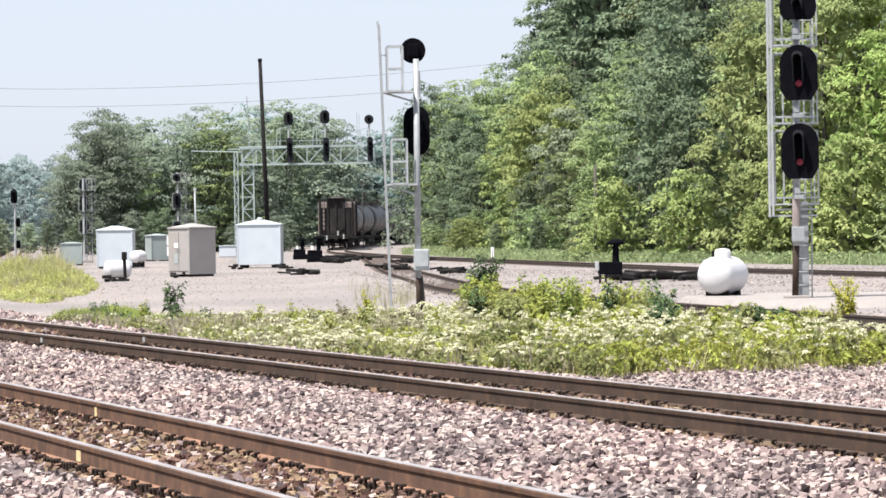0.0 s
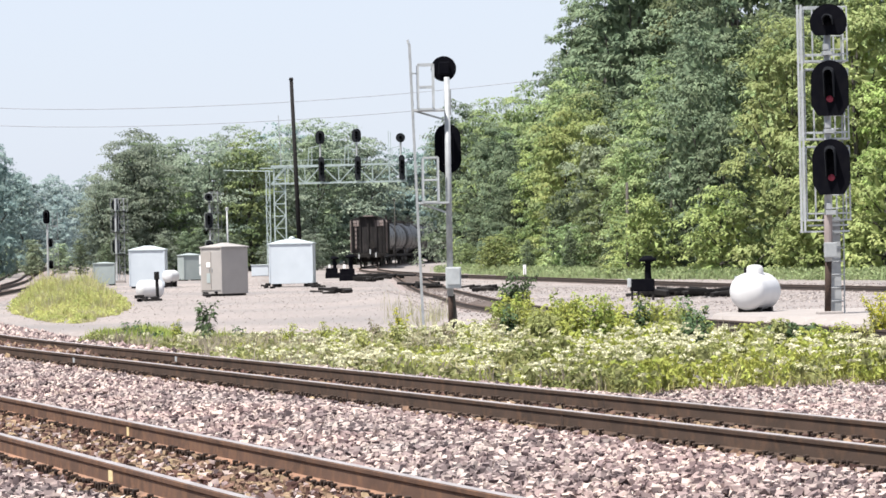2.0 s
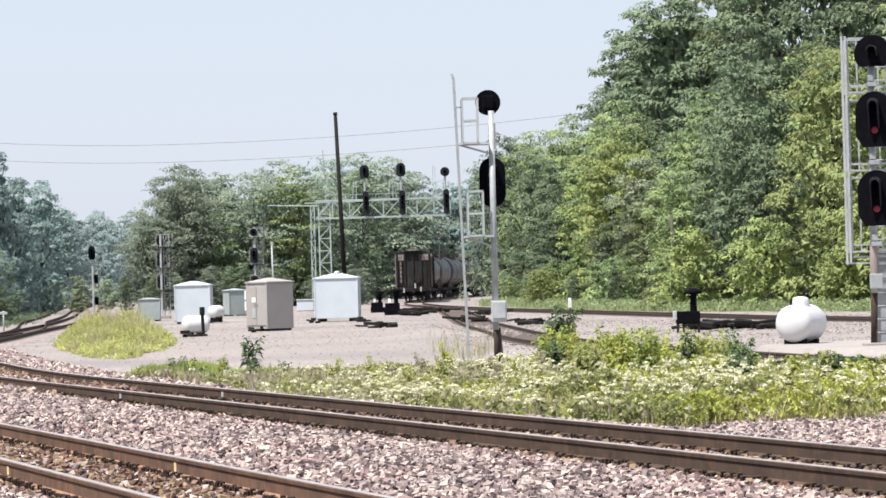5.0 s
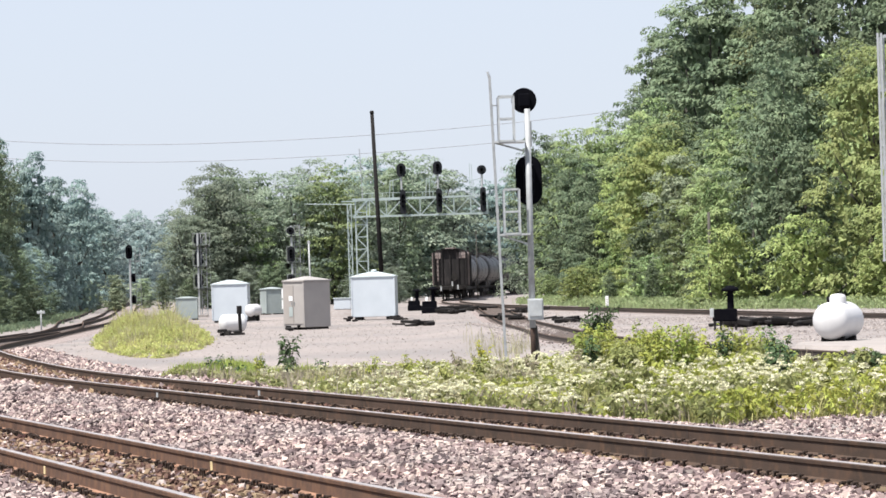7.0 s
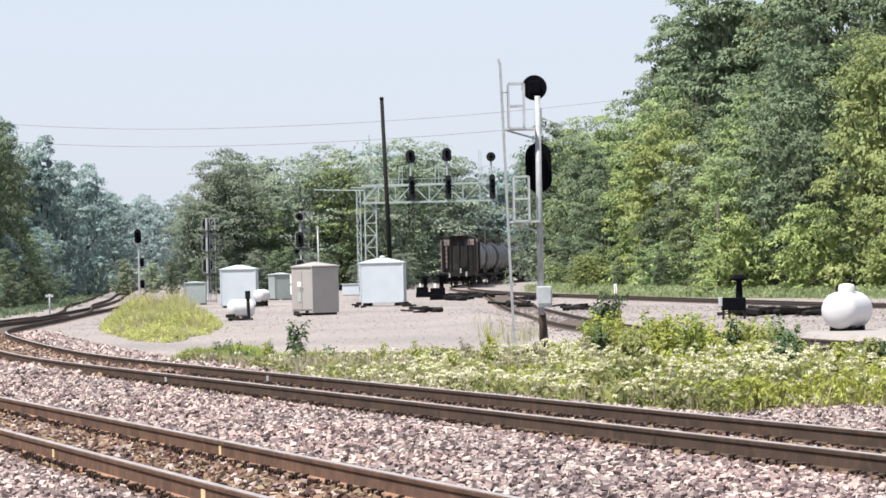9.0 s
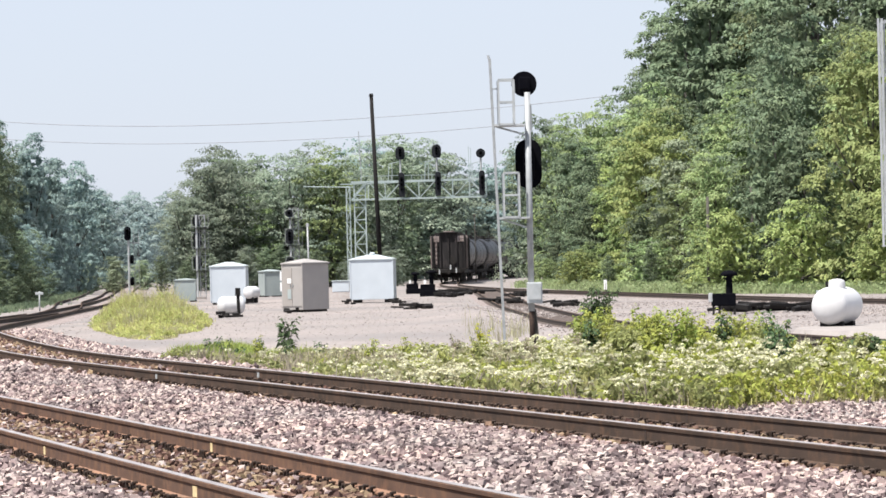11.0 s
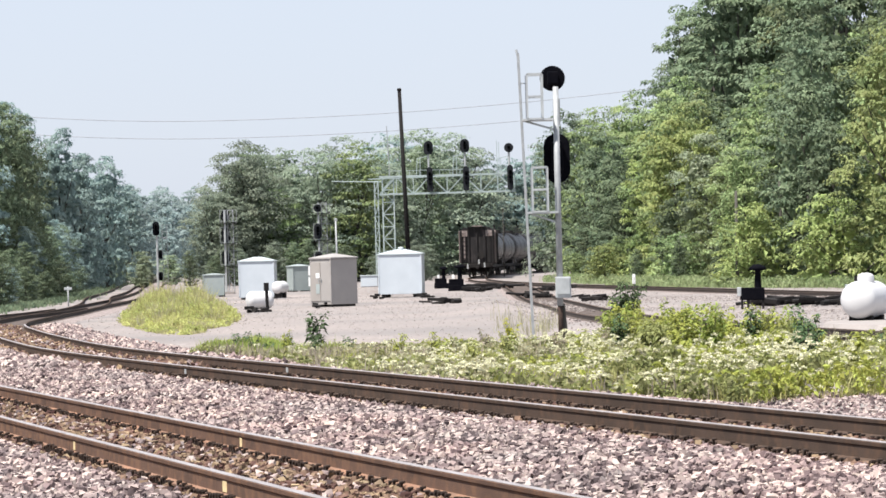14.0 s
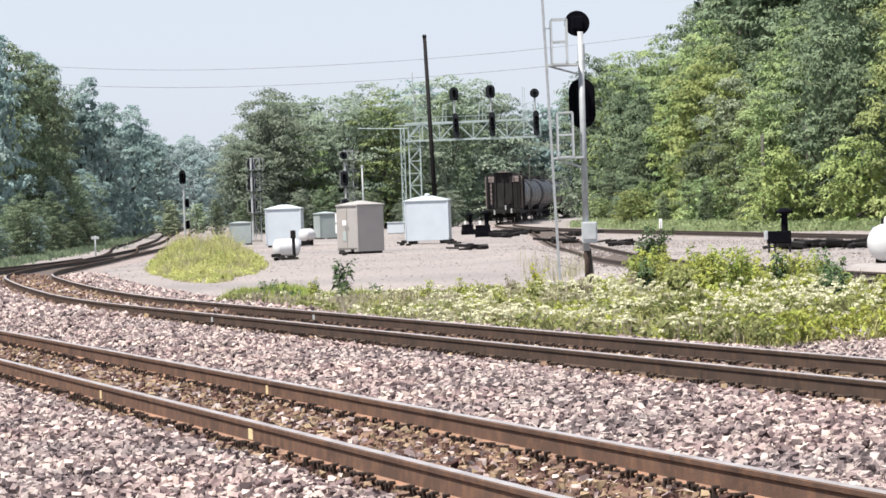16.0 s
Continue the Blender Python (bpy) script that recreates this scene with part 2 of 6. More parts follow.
def mesh_np(name, verts, faces, mat, parent=None):
    """A mesh from arrays: faces is n x 3 or n x 4."""
    me = bpy.data.meshes.new(name)
    k = faces.shape[1]
    me.vertices.add(len(verts))
    me.vertices.foreach_set("co", np.ascontiguousarray(verts, np.float32).ravel())
    me.loops.add(faces.size)
    me.loops.foreach_set("vertex_index", np.ascontiguousarray(faces, np.int32).ravel())
    me.polygons.add(len(faces))
    me.polygons.foreach_set("loop_start", np.arange(0, faces.size, k, dtype=np.int32))
    me.polygons.foreach_set("loop_total", np.full(len(faces), k, np.int32))
    me.update()
    me.validate()
    me.polygons.foreach_set("use_smooth", np.zeros(len(me.polygons), bool))
    me.materials.append(M[mat] if isinstance(mat, str) else mat)
    ob = new(name, me)
    ob.parent = parent
    return ob


def box(bm, c, s, rot=None, bevel=0.0):
    m = Matrix.Translation(c) @ (rot or Matrix()) @ Matrix.Diagonal((*s, 1.0))
    r = bmesh.ops.create_cube(bm, size=1.0, matrix=m)
    if bevel:
        edges = list({e for v in r["verts"] for e in v.link_edges})
        bmesh.ops.bevel(bm, geom=edges, offset=bevel, segments=2, affect="EDGES", profile=0.6)
    return bm


def rod(bm, a, b, r, r2=None, seg=8):
    a, b = Vector(a), Vector(b)
    d = b - a
    m = Matrix.Translation((a + b) / 2) @ d.to_track_quat("Z", "Y").to_matrix().to_4x4()
    bmesh.ops.create_cone(bm, cap_ends=True, segments=seg, radius1=r, radius2=r if r2 is None else r2, depth=d.length, matrix=m)
    return bm


def bar(bm, a, b, w, h=None):
    """A square bar from a to b."""
    a, b = Vector(a), Vector(b)
    d = b - a
    box(bm, (a + b) / 2, (w, h or w, d.length), d.to_track_quat("Z", "Y").to_matrix().to_4x4())
    return bm


def lathe(bm, profile, seg=24, m=None):
    """Turns (radius, height) pairs about z."""
    m = m or Matrix()
    rings = []
    for r, z in profile:
        if r < 1e-5:
            rings.append([bm.verts.new(m @ Vector((0, 0, z)))])
        else:
            rings.append([bm.verts.new(m @ Vector((r * math.cos(2 * math.pi * i / seg), r * math.sin(2 * math.pi * i / seg), z))) for i in range(seg)])
    for p, q in zip(rings, rings[1:]):
        for i in range(seg):
            j = (i + 1) % seg
            if len(p) == 1 and len(q) == 1:
                continue
            if len(p) == 1:
                bm.faces.new((p[0], q[i], q[j]))
            elif len(q) == 1:
                bm.faces.new((p[i], q[0], p[j]))
            else:
                bm.faces.new((p[i], q[i], q[j], p[j]))
    bmesh.ops.recalc_face_normals(bm, faces=bm.faces)
    return bm


def plate(bm, outline, thick, m=None):
    """An outline in x and z, given thickness along y."""
    m = m or Matrix()
    a = [bm.verts.new(m @ Vector((x, -thick / 2, z))) for x, z in outline]
    b = [bm.verts.new(m @ Vector((x, thick / 2, z))) for x, z in outline]
    bm.faces.new(a)
    bm.faces.new(b[::-1])
    for i in range(len(a)):
        j = (i + 1) % len(a)
        bm.faces.new((a[j], a[i], b[i], b[j]))
    bmesh.ops.recalc_face_normals(bm, faces=bm.faces)
    return bm


def B():
    return bmesh.new()


# ---- the lie of the land ----
def rise(y):
    """Rail level along the line of sight: level at first, then slowly climbing."""
    return 0.0 if y < 160 else min(1.15, 0.0032 * (y - 160))


def smooth01(a, b, v):
    s = min(1.0, max(0.0, (v - a) / (b - a)))
    return s * s * (3 - 2 * s)


def line_of(heading, x0, y0, y1, y2, step=1.0):
    """A centre line: heading(y) gives dx/dy; it passes x0 at y0 and runs from y1 to y2."""
    ys = np.arange(y1, y2 + step / 2, step)
    hs = np.array([heading(y) for y in ys])
    xs = np.concatenate(([0.0], np.cumsum((hs[1:] + hs[:-1]) / 2 * step)))
    xs += x0 - np.interp(y0, ys, xs)
    return np.c_[xs, ys]


def heading_main(y):
    return float(np.interp(y, [62, 70, 85, 112, 134, 190, 230, 290, 460], [-0.248, -0.24, -0.17, -0.14, -0.04, -0.02, -0.045, -0.068, -0.05]))


def heading_branch(y):
    return -0.125 + 0.125 * smooth01(70, 125, y) + 0.012 * smooth01(125, 200, y)


def heading_far(y):
    return -0.12 + 0.27 * min(1.0, max(0.0, (y - 225.0) / 175.0))


MAIN = line_of(heading_main, 0.76, 45.2, 4.0, 520.0)
BRANCH = line_of(heading_branch, 9.45, 66.5, 30.0, 262.0)
FAR = line_of(heading_far, 11.9, 208.0, 60.0, 470.0)


def offset(line, d):
    """The line moved d metres to its right."""
    t = np.gradient(line, axis=0)
    t /= np.linalg.norm(t, axis=1)[:, None]
    return line + np.c_[t[:, 1], -t[:, 0]] * d


def merging(line):
    """The near track keeps its distance, then closes with the second track far down the curve."""
    d = np.array([5.62 * (1 - smooth01(72, 190, y)) for y in line[:, 1]])
    t = np.gradient(line, axis=0)
    t /= np.linalg.norm(t, axis=1)[:, None]
    return line - np.c_[t[:, 1], -t[:, 0]] * d[:, None]


NEAR = merging(MAIN)


def x_at(line, y):
    return float(np.interp(y, line[:, 1], line[:, 0]))


def ground_z(x, y):
    """The ground sheet: yard level, with a shallow weedy dip beyond the near tracks."""
    z = rise(y) - 0.16
    d = x - x_at(MAIN, y)
    if y < 150:
        b = x - x_at(BRANCH, max(30, y))
        dip = smooth01(1.9, 3.6, d) * (1 - smooth01(-3.6, -1.4, b)) * (1 - smooth01(92, 120, y))
        z -= 0.22 * dip
    n = x - x_at(NEAR, max(4.0, min(520.0, y)))
    z -= 0.5 * smooth01(2.2, 8.0, -n) * (1 - smooth01(60, 120, y))
    w = 1 - smooth01(60, 68, y)
    z -= (0.09 + 0.04 * w) * max(1 - smooth01(1.5 + 1.2 * w, 2.3 + 1.0 * w, abs(n)), 1 - smooth01(1.5 + 0.6 * w, 2.3 + 0.6 * w, abs(d)))
    z += 0.26 * math.exp(-((x - 3.0) / 1.2) ** 2 - ((y - 138) / 16) ** 2)
    return z + 0.03 * noise.noise((x * 0.35, y * 0.2, 0.0))


def build_ground():
    ys = np.unique(np.concatenate((np.arange(-40, 14, 4.0), np.arange(14, 130, 0.7), np.arange(130, 300, 2.5), np.arange(300, 700, 12.0), np.geomspace(700, 4200, 14))))
    us = np.concatenate((np.linspace(-1.0, -0.2, 9)[:-1], np.linspace(-0.2, 0.24, 73), np.linspace(0.24, 1.0, 9)[1:]))
    verts = []
    for y in ys:
        w = max(abs(y), 60.0) * (1.0 if y < 300 else 1.5)
        for u in us:
            x = u * w if y > 60 else u * 60
            verts.append((x, y, ground_z(x, y)))
    nu = len(us)
    i = np.arange(len(ys) - 1)[:, None] * nu + np.arange(nu - 1)[None, :]
    i = i.ravel()
    ob = mesh_np("ground", np.array(verts), np.c_[i, i + 1, i + nu + 1, i + nu], "gravel")
    return tagged(ob, "pinkish grey crushed gravel ground of a railway yard", "ground", kind="structure")


ground = build_ground()


# ---- tracks ----
RAIL = [(-0.070, -0.186), (0.070, -0.186), (0.070, -0.174), (0.026, -0.152), (0.024, -0.052), (0.036, -0.040), (0.038, -0.012), (0.028, -0.002),
        (-0.028, -0.002), (-0.038, -0.012), (-0.036, -0.040), (-0.024, -0.052), (-0.026, -0.152), (-0.070, -0.174)]
FOOT = [(-0.072, -0.188), (0.072, -0.188), (0.072, -0.172), (0.029, -0.148), (-0.029, -0.148), (-0.072, -0.172)]
HEAD = [(-0.034, -0.004), (0.034, -0.004), (0.030, 0.0), (0.022, 0.002), (-0.022, 0.002), (-0.030, 0.0)]


def cut(line, y1, y2):
    return line[(line[:, 1] >= y1) & (line[:, 1] <= y2)]


def sweep(name, line, section, mat, parent, lift=0.0):
    """Carries a section (across, up) along a line."""
    t = np.gradient(line, axis=0)
    t /= np.linalg.norm(t, axis=1)[:, None]
    across = np.c_[t[:, 1], -t[:, 0]]
    z = np.array([rise(y) for y in line[:, 1]]) + lift
    k, n = len(section), len(line)
    v = np.zeros((n, k, 3))
    for i, (a, u) in enumerate(section):
        v[:, i, :2] = line + across * a
        v[:, i, 2] = z + u
    i, j = np.meshgrid(np.arange(n - 1), np.arange(k), indexing="ij")
    j2 = (j + 1) % k
    f = np.stack((i * k + j, i * k + j2, (i + 1) * k + j2, (i + 1) * k + j), -1).reshape(-1, 4)
    return mesh_np(name, v.reshape(-1, 3), f, mat, parent)


def build_track(name, line, label, y1, y2, ties=None, spikes=None, marks=(), worn=True, foot="rail_foot", steel="rail_side"):
    """A track: two rails with worn heads, ties flush in the ballast, spikes along the rail feet."""
    track = tagged(new(name), label, "railway track", kind="structure")
    line = cut(line, y1, y2)
    for side in (-0.755, 0.755):
        r = sweep("rail", offset(line, side), RAIL, steel if worn else "rail_dark", track)
        sweep("rail_foot", offset(line, side), FOOT, foot if worn else "rail_dark", r)
        sweep("rail_head", offset(line, side), HEAD, "rail_head" if worn else "rail_side", r)
    s = np.concatenate(([0.0], np.cumsum(np.linalg.norm(np.diff(line, axis=0), axis=1))))
    if ties:
        tb = B()
        box(tb, (0, 0, 0), (2.6, 0.22, 0.16), bevel=0.012)
        tie_mesh = bpy.data.meshes.new("tie")
        tb.to_mesh(tie_mesh)
        tb.free()
        tie_mesh.materials.append(M["tie"])
        rng = random.Random(len(name))
        for c in np.arange(s[np.searchsorted(line[:, 1], ties[0])], s[min(len(s) - 1, np.searchsorted(line[:, 1], ties[1]))], 0.508):
            x, y = np.interp(c, s, line[:, 0]), np.interp(c, s, line[:, 1])
            a = math.atan2(np.interp(c + 1, s, line[:, 0]) - x, np.interp(c + 1, s, line[:, 1]) - y)
            ob = new("tie", tie_mesh)
            ob.parent = track
            ob.matrix_basis = pose(x, y, rise(y) - 0.305 + rng.uniform(-0.01, 0.006), 0, 0, -math.degrees(a) + rng.uniform(-1, 1))
    if spikes:
        sb = B()
        box(sb, (0.0, 0, 0.0), (0.022, 0.022, 0.10))
        box(sb, (-0.010, 0.004, 0.050), (0.044, 0.040, 0.022), bevel=0.006)
        spike_mesh = bpy.data.meshes.new("spike")
        sb.to_mesh(spike_mesh)
        sb.free()
        spike_mesh.materials.append(M["spike"])
        base = np.array([v.co[:] for v in spike_mesh.vertices])
        polys = [tuple(p.vertices) for p in spike_mesh.polygons]
        rng = random.Random(7 + len(name))
        made, jv, jf = 0, [], []
        for c in np.arange(s[np.searchsorted(line[:, 1], spikes[0])], s[np.searchsorted(line[:, 1], spikes[1])], 0.508):
            for side in (-0.755, 0.755):
                for foot in (-0.088, 0.088):
                    for along in (-0.19, -0.065, 0.06, 0.185):
                        if rng.random() < 0.08:
                            continue
                        cc = c + along + rng.uniform(-0.022, 0.022)
                        x, y = np.interp(cc, s, line[:, 0]), np.interp(cc, s, line[:, 1])
                        a = math.atan2(np.interp(cc + 1, s, line[:, 0]) - x, np.interp(cc + 1, s, line[:, 1]) - y)
                        o = side + foot
                        m = pose(x + o * math.cos(a), y - o * math.sin(a), rise(y) - 0.205 + rng.uniform(-0.018, 0.02),
                                 rng.uniform(-9, 9), rng.uniform(-9, 9), -math.degrees(a) + (180 if foot < 0 else 0))
                        if made < spikes[2]:
                            made += 1
                            ob = new("spike", spike_mesh)
                            ob.parent = track
                            ob.matrix_basis = m
                        else:
                            k = sum(len(q) for q in jv)
                            jv.append(base @ np.array(m.to_3x3()).T + np.array(m.translation))
                            jf += [tuple(i + k for i in p) for p in polys]
        if jv:
            me = bpy.data.meshes.new("spikes")
            me.from_pydata(np.concatenate(jv).tolist(), [], jf)
            me.materials.append(M["spike"])
            tagged(finish_mesh("spikes", me, track), kind="stuff")
    for side, y, mat, w, h in marks:
        ln = offset(line, side)
        x = x_at(ln, y)
        a = math.degrees(math.atan2(x_at(ln, y + 1) - x, 1.0))
        mb = B()
        box(mb, (0.013, 0, 0), (0.012, w, h), bevel=0.003)
        ob = part("paint_mark" if mat == "paint_mark" else "rail_joint", mb, mat, track)
        ob.matrix_basis = pose(x, y, rise(y) - 0.098, 0, 0, -a) @ pose(-0.036, 0, 0)
    return track


def finish_mesh(name, me, parent=None):
    ob = new(name, me)
    ob.parent = parent
    return ob


track_1 = build_track("track_1", NEAR, "near railway track with bright-worn rusty rails in ballast", 5, 125, (17, 60), (18, 75, 300), steel="rail_red",
                      marks=((0.755, 34.9, "paint_mark", 0.10, 0.09), (-0.755, 27.75, "paint_mark", 0.16, 0.085), (-0.755, 35.1, "paint_mark", 0.10, 0.08)))
track_2 = build_track("track_2", MAIN, "second main railway track with rusty brown rails in ballast", 5, 121, (24, 80), (26, 95, 300), foot="rail_side",
                      marks=((-0.755, 43.2, "spike", 0.07, 0.115), (-0.755, 35.2, "spike", 0.07, 0.115), (0.755, 70.9, "spike", 0.09, 0.115),
                             (0.755, 38.7, "spike", 0.07, 0.115), (0.755, 40.3, "spike", 0.06, 0.115), (-0.755, 69.5, "spike", 0.07, 0.115),
                             (0.755, 60.0, "alu", 0.16, 0.085), (-0.755, 60.6, "alu", 0.16, 0.085)))
TURNOUT = offset(MAIN, 0.0)
TURNOUT[:, 0] -= [2.3 * smooth01(172, 235, v) for v in MAIN[:, 1]]
# far continuation of the same rails, coloured darker where their sides lie in shade
track_5 = build_track("track_5", MAIN, "rusty track running on round the far curve, rails darkened for their shaded sides", 120, 500, worn=False)
track_6 = build_track("track_6", NEAR, "rusty track closing in on the main track, rails darkened for their shaded sides", 124, 172, worn=False)
track_7 = build_track("track_7", TURNOUT, "rusty turnout track beyond the curve, rails darkened for their shaded sides", 176, 500, worn=False)
track_3 = build_track("track_3", BRANCH, "branch siding track with dull rusty rails curving through gravel", 40, 262, (80, 130), worn=False)
track_4 = build_track("track_4", FAR, "far main railway track with rusty rails along the wood edge", 60, 470, worn=False)


def build_bed(name, line, half, lift, y1, y2, label, mat="ballast_bed"):
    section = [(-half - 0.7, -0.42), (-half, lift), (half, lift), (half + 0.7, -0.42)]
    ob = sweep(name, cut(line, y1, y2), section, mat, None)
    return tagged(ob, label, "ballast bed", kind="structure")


build_bed("ballast_bed_5", NEAR, 1.9, -0.188, 66, 172, "grey pink crushed stone bed under the curving near track", "ballast_far")
build_bed("ballast_bed_6", MAIN, 1.9, -0.185, 66, 500, "grey pink crushed stone bed under the curving second track", "ballast_far")
# these two beds are dark so that gaps between stones look shaded
build_bed("ballast_bed_1", NEAR, 2.75, -0.236, 8, 66, "crushed stone bed under the near track, darkened for shade between stones")
build_bed("ballast_bed_2", MAIN, 2.4, -0.243, 8, 66, "crushed stone bed under the second track, darkened for shade between stones")
build_bed("ballast_bed_3", BRANCH, 1.3, -0.15, 40, 262, "gravel bed under the branch siding", "ballast_far")
build_bed("ballast_bed_4", FAR, 1.6, -0.15, 60, 470, "gravel bed under the far main track", "ballast_far")


for number, line, last, lift in ((7, NEAR, 172, -0.168), (8, MAIN, 215, -0.164)):
    build_bed("ballast_bed_%d" % number, line, 0.95, lift, 66, last, "dark stained ballast between the rails of the curve", "track_bed")


build_bed("ballast_bed_9", FAR, 1.15, -0.135, 120, 300, "dark oily ballast between the rails of the far track", "track_bed")
build_bed("ballast_bed_10", BRANCH, 0.95, -0.135, 60, 240, "dark stained gravel between the rails of the siding", "track_bed")


def crushed_stones(name, xs, ys, zs, size, mat, label, seed, near=True, parent=None):
    """Angular stones: cubes with every corner pushed about."""
    rng = np.random.default_rng(seed)
    n = len(xs)
    if near:
        base = np.array([(-1, -1, -1), (1, -1, -1), (1, 1, -1), (-1, 1, -1), (-1, -1, 1), (1, -1, 1), (1, 1, 1), (-1, 1, 1)], float) * 0.45
        tris = np.array([(0, 2, 1), (0, 3, 2), (4, 5, 6), (4, 6, 7), (0, 1, 5), (0, 5, 4), (1, 2, 6), (1, 6, 5), (2, 3, 7), (2, 7, 6), (3, 0, 4), (3, 4, 7)])
    else:
        base = np.array([(1, 0, 0), (0, 1, 0), (-1, 0, 0), (0, -1, 0), (0, 0, 1), (0, 0, -1)], float) * 0.6
        tris = np.array([(0, 1, 4), (1, 2, 4), (2, 3, 4), (3, 0, 4), (1, 0, 5), (2, 1, 5), (3, 2, 5), (0, 3, 5)])
    v = base[None] + rng.uniform(-0.26, 0.26, (n, len(base), 3))
    v *= (np.asarray(size) * rng.uniform(0.5, 1.35, n))[:, None, None] * np.array([1.1, 0.95, 0.9])
    a, b = rng.uniform(0, 6.28, n), rng.uniform(-1.5, 1.5, n)
    ca, sa, cb, sb = np.cos(a)[:, None], np.sin(a)[:, None], np.cos(b)[:, None], np.sin(b)[:, None]
    x, y, z = v[..., 0], v[..., 1], v[..., 2]
    y, z = y * cb - z * sb, y * sb + z * cb
    x, y = x * ca - y * sa, x * sa + y * ca
    v = np.stack((x + xs[:, None], y + ys[:, None], z + zs[:, None]), -1)
    f = (tris[None] + len(base) * np.arange(n)[:, None, None]).reshape(-1, 3)
    return tagged(mesh_np(name, v.reshape(-1, 3), f, mat, parent), label, "gravel", kind="stuff")


def lay_ballast():
    rng = np.random.default_rng(11)
    groups = {}
    for y1, y2, per, size in ((17.5, 30, 430, 0.044), (30, 44, 350, 0.046), (44, 66, 200, 0.056), (66, 125, 55, 0.095)):
        area = 0.155 * (y2 ** 2 - y1 ** 2) + 1.2 * (y2 - y1)
        n = int(area * per)
        y = np.sqrt(rng.uniform(y1 ** 2, y2 ** 2, n))
        x = rng.uniform(-0.128, 0.178, n) * y + rng.uniform(-0.4, 0.4, n)
        dn = (x - np.interp(y, NEAR[:, 1], NEAR[:, 0])) * 0.97
        dm = (x - np.interp(y, MAIN[:, 1], MAIN[:, 0])) * 0.97
        edge = 2.75 + 0.35 * np.sin(y * 1.3) + 1.6 * np.exp(-((y - 36) / 3.5) ** 2)
        ok = ((dm < edge) | ((x > 3.4) & (y < np.interp(x, [4.3, 4.7, 5.8, 7.0, 12], [49.5, 50.8, 51.2, 51.4, 55])))) & (dn > -11.0) & ((y < 66) | (dn > -3.0))
        for side in (-0.755, 0.755):
            ok &= (np.abs(dn - side) > 0.145) & (np.abs(dm - side) > 0.145)
        x, y, dn, dm = x[ok], y[ok], dn[ok], dm[ok]
        hump = 0.05 * np.clip(1 - np.abs(dn - 2.8) / 1.2, 0, 1)
        t = np.clip((-dn - 2.2) / 5.8, 0, 1)
        z = -0.155 + hump + rng.uniform(-0.085, 0.026, len(x)) - 0.22 * np.clip((dm - 1.9) / 1.7, 0, 1) - 0.5 * t * t * (3 - 2 * t)
        z -= 0.015 * ((np.abs(np.abs(dm) - 0.755) < 0.36) | (np.abs(np.abs(dn) - 0.755) < 0.36))
        z -= 0.03 * ((np.abs(dm) < 1.3) | (np.abs(dn) < 1.3))
        z += 0.055 * (y > 66)
        rusty = ((np.abs(dn) < 0.95) & (rng.uniform(0, 1, len(x)) < 0.8)) | (np.abs(np.abs(dn) - 0.755) < 0.30) & (rng.uniform(0, 1, len(x)) < 0.55) \
            | (np.abs(dm) < 0.9) & (rng.uniform(0, 1, len(x)) < 0.7) | (np.abs(np.abs(dm) - 0.755) < 0.42) & (rng.uniform(0, 1, len(x)) < 0.7)
        for key, sel in (("ballast", ~rusty), ("rusty_ballast", rusty)):
            key = key if y1 < 40 else "far_" + key
            groups.setdefault(key, []).append(np.c_[x[sel], y[sel], z[sel], np.full(sel.sum(), size)])
    for i, (key, rows) in enumerate(groups.items()):
        a = np.concatenate(rows)
        crushed_stones(key, a[:, 0], a[:, 1], a[:, 2], a[:, 3], "rusty_stone" if "rusty" in key else "stone",
                       "pinkish grey crushed stone ballast beside the rails" if "rusty" not in key else "rust-brown stained ballast stones between the rails", 5 + i, "far" not in key)


lay_ballast()


def scatter_yard():
    """Loose stones over the yard beyond the weeds."""
    rng = np.random.default_rng(91)
    n = 10000
    y = np.sqrt(rng.uniform(66 ** 2, 215 ** 2, n))
    x = rng.uniform(-0.1, 0.17, n) * y
    ok = np.ones(n, bool)
    for line in (MAIN, BRANCH, FAR):
        ok &= np.abs(x - np.interp(y, line[:, 1], line[:, 0])) > 1.0
    ok &= x > np.interp(y, MAIN[:, 1], MAIN[:, 0])
    x, y = x[ok], y[ok]
    z = np.array([ground_z(p, q) for p, q in zip(x, y)]) + 0.005
    crushed_stones("loose_gravel", x, y, z, 0.02 + 0.00015 * y, "yard_stone", "loose grey stones scattered over the gravel yard", 92, False)


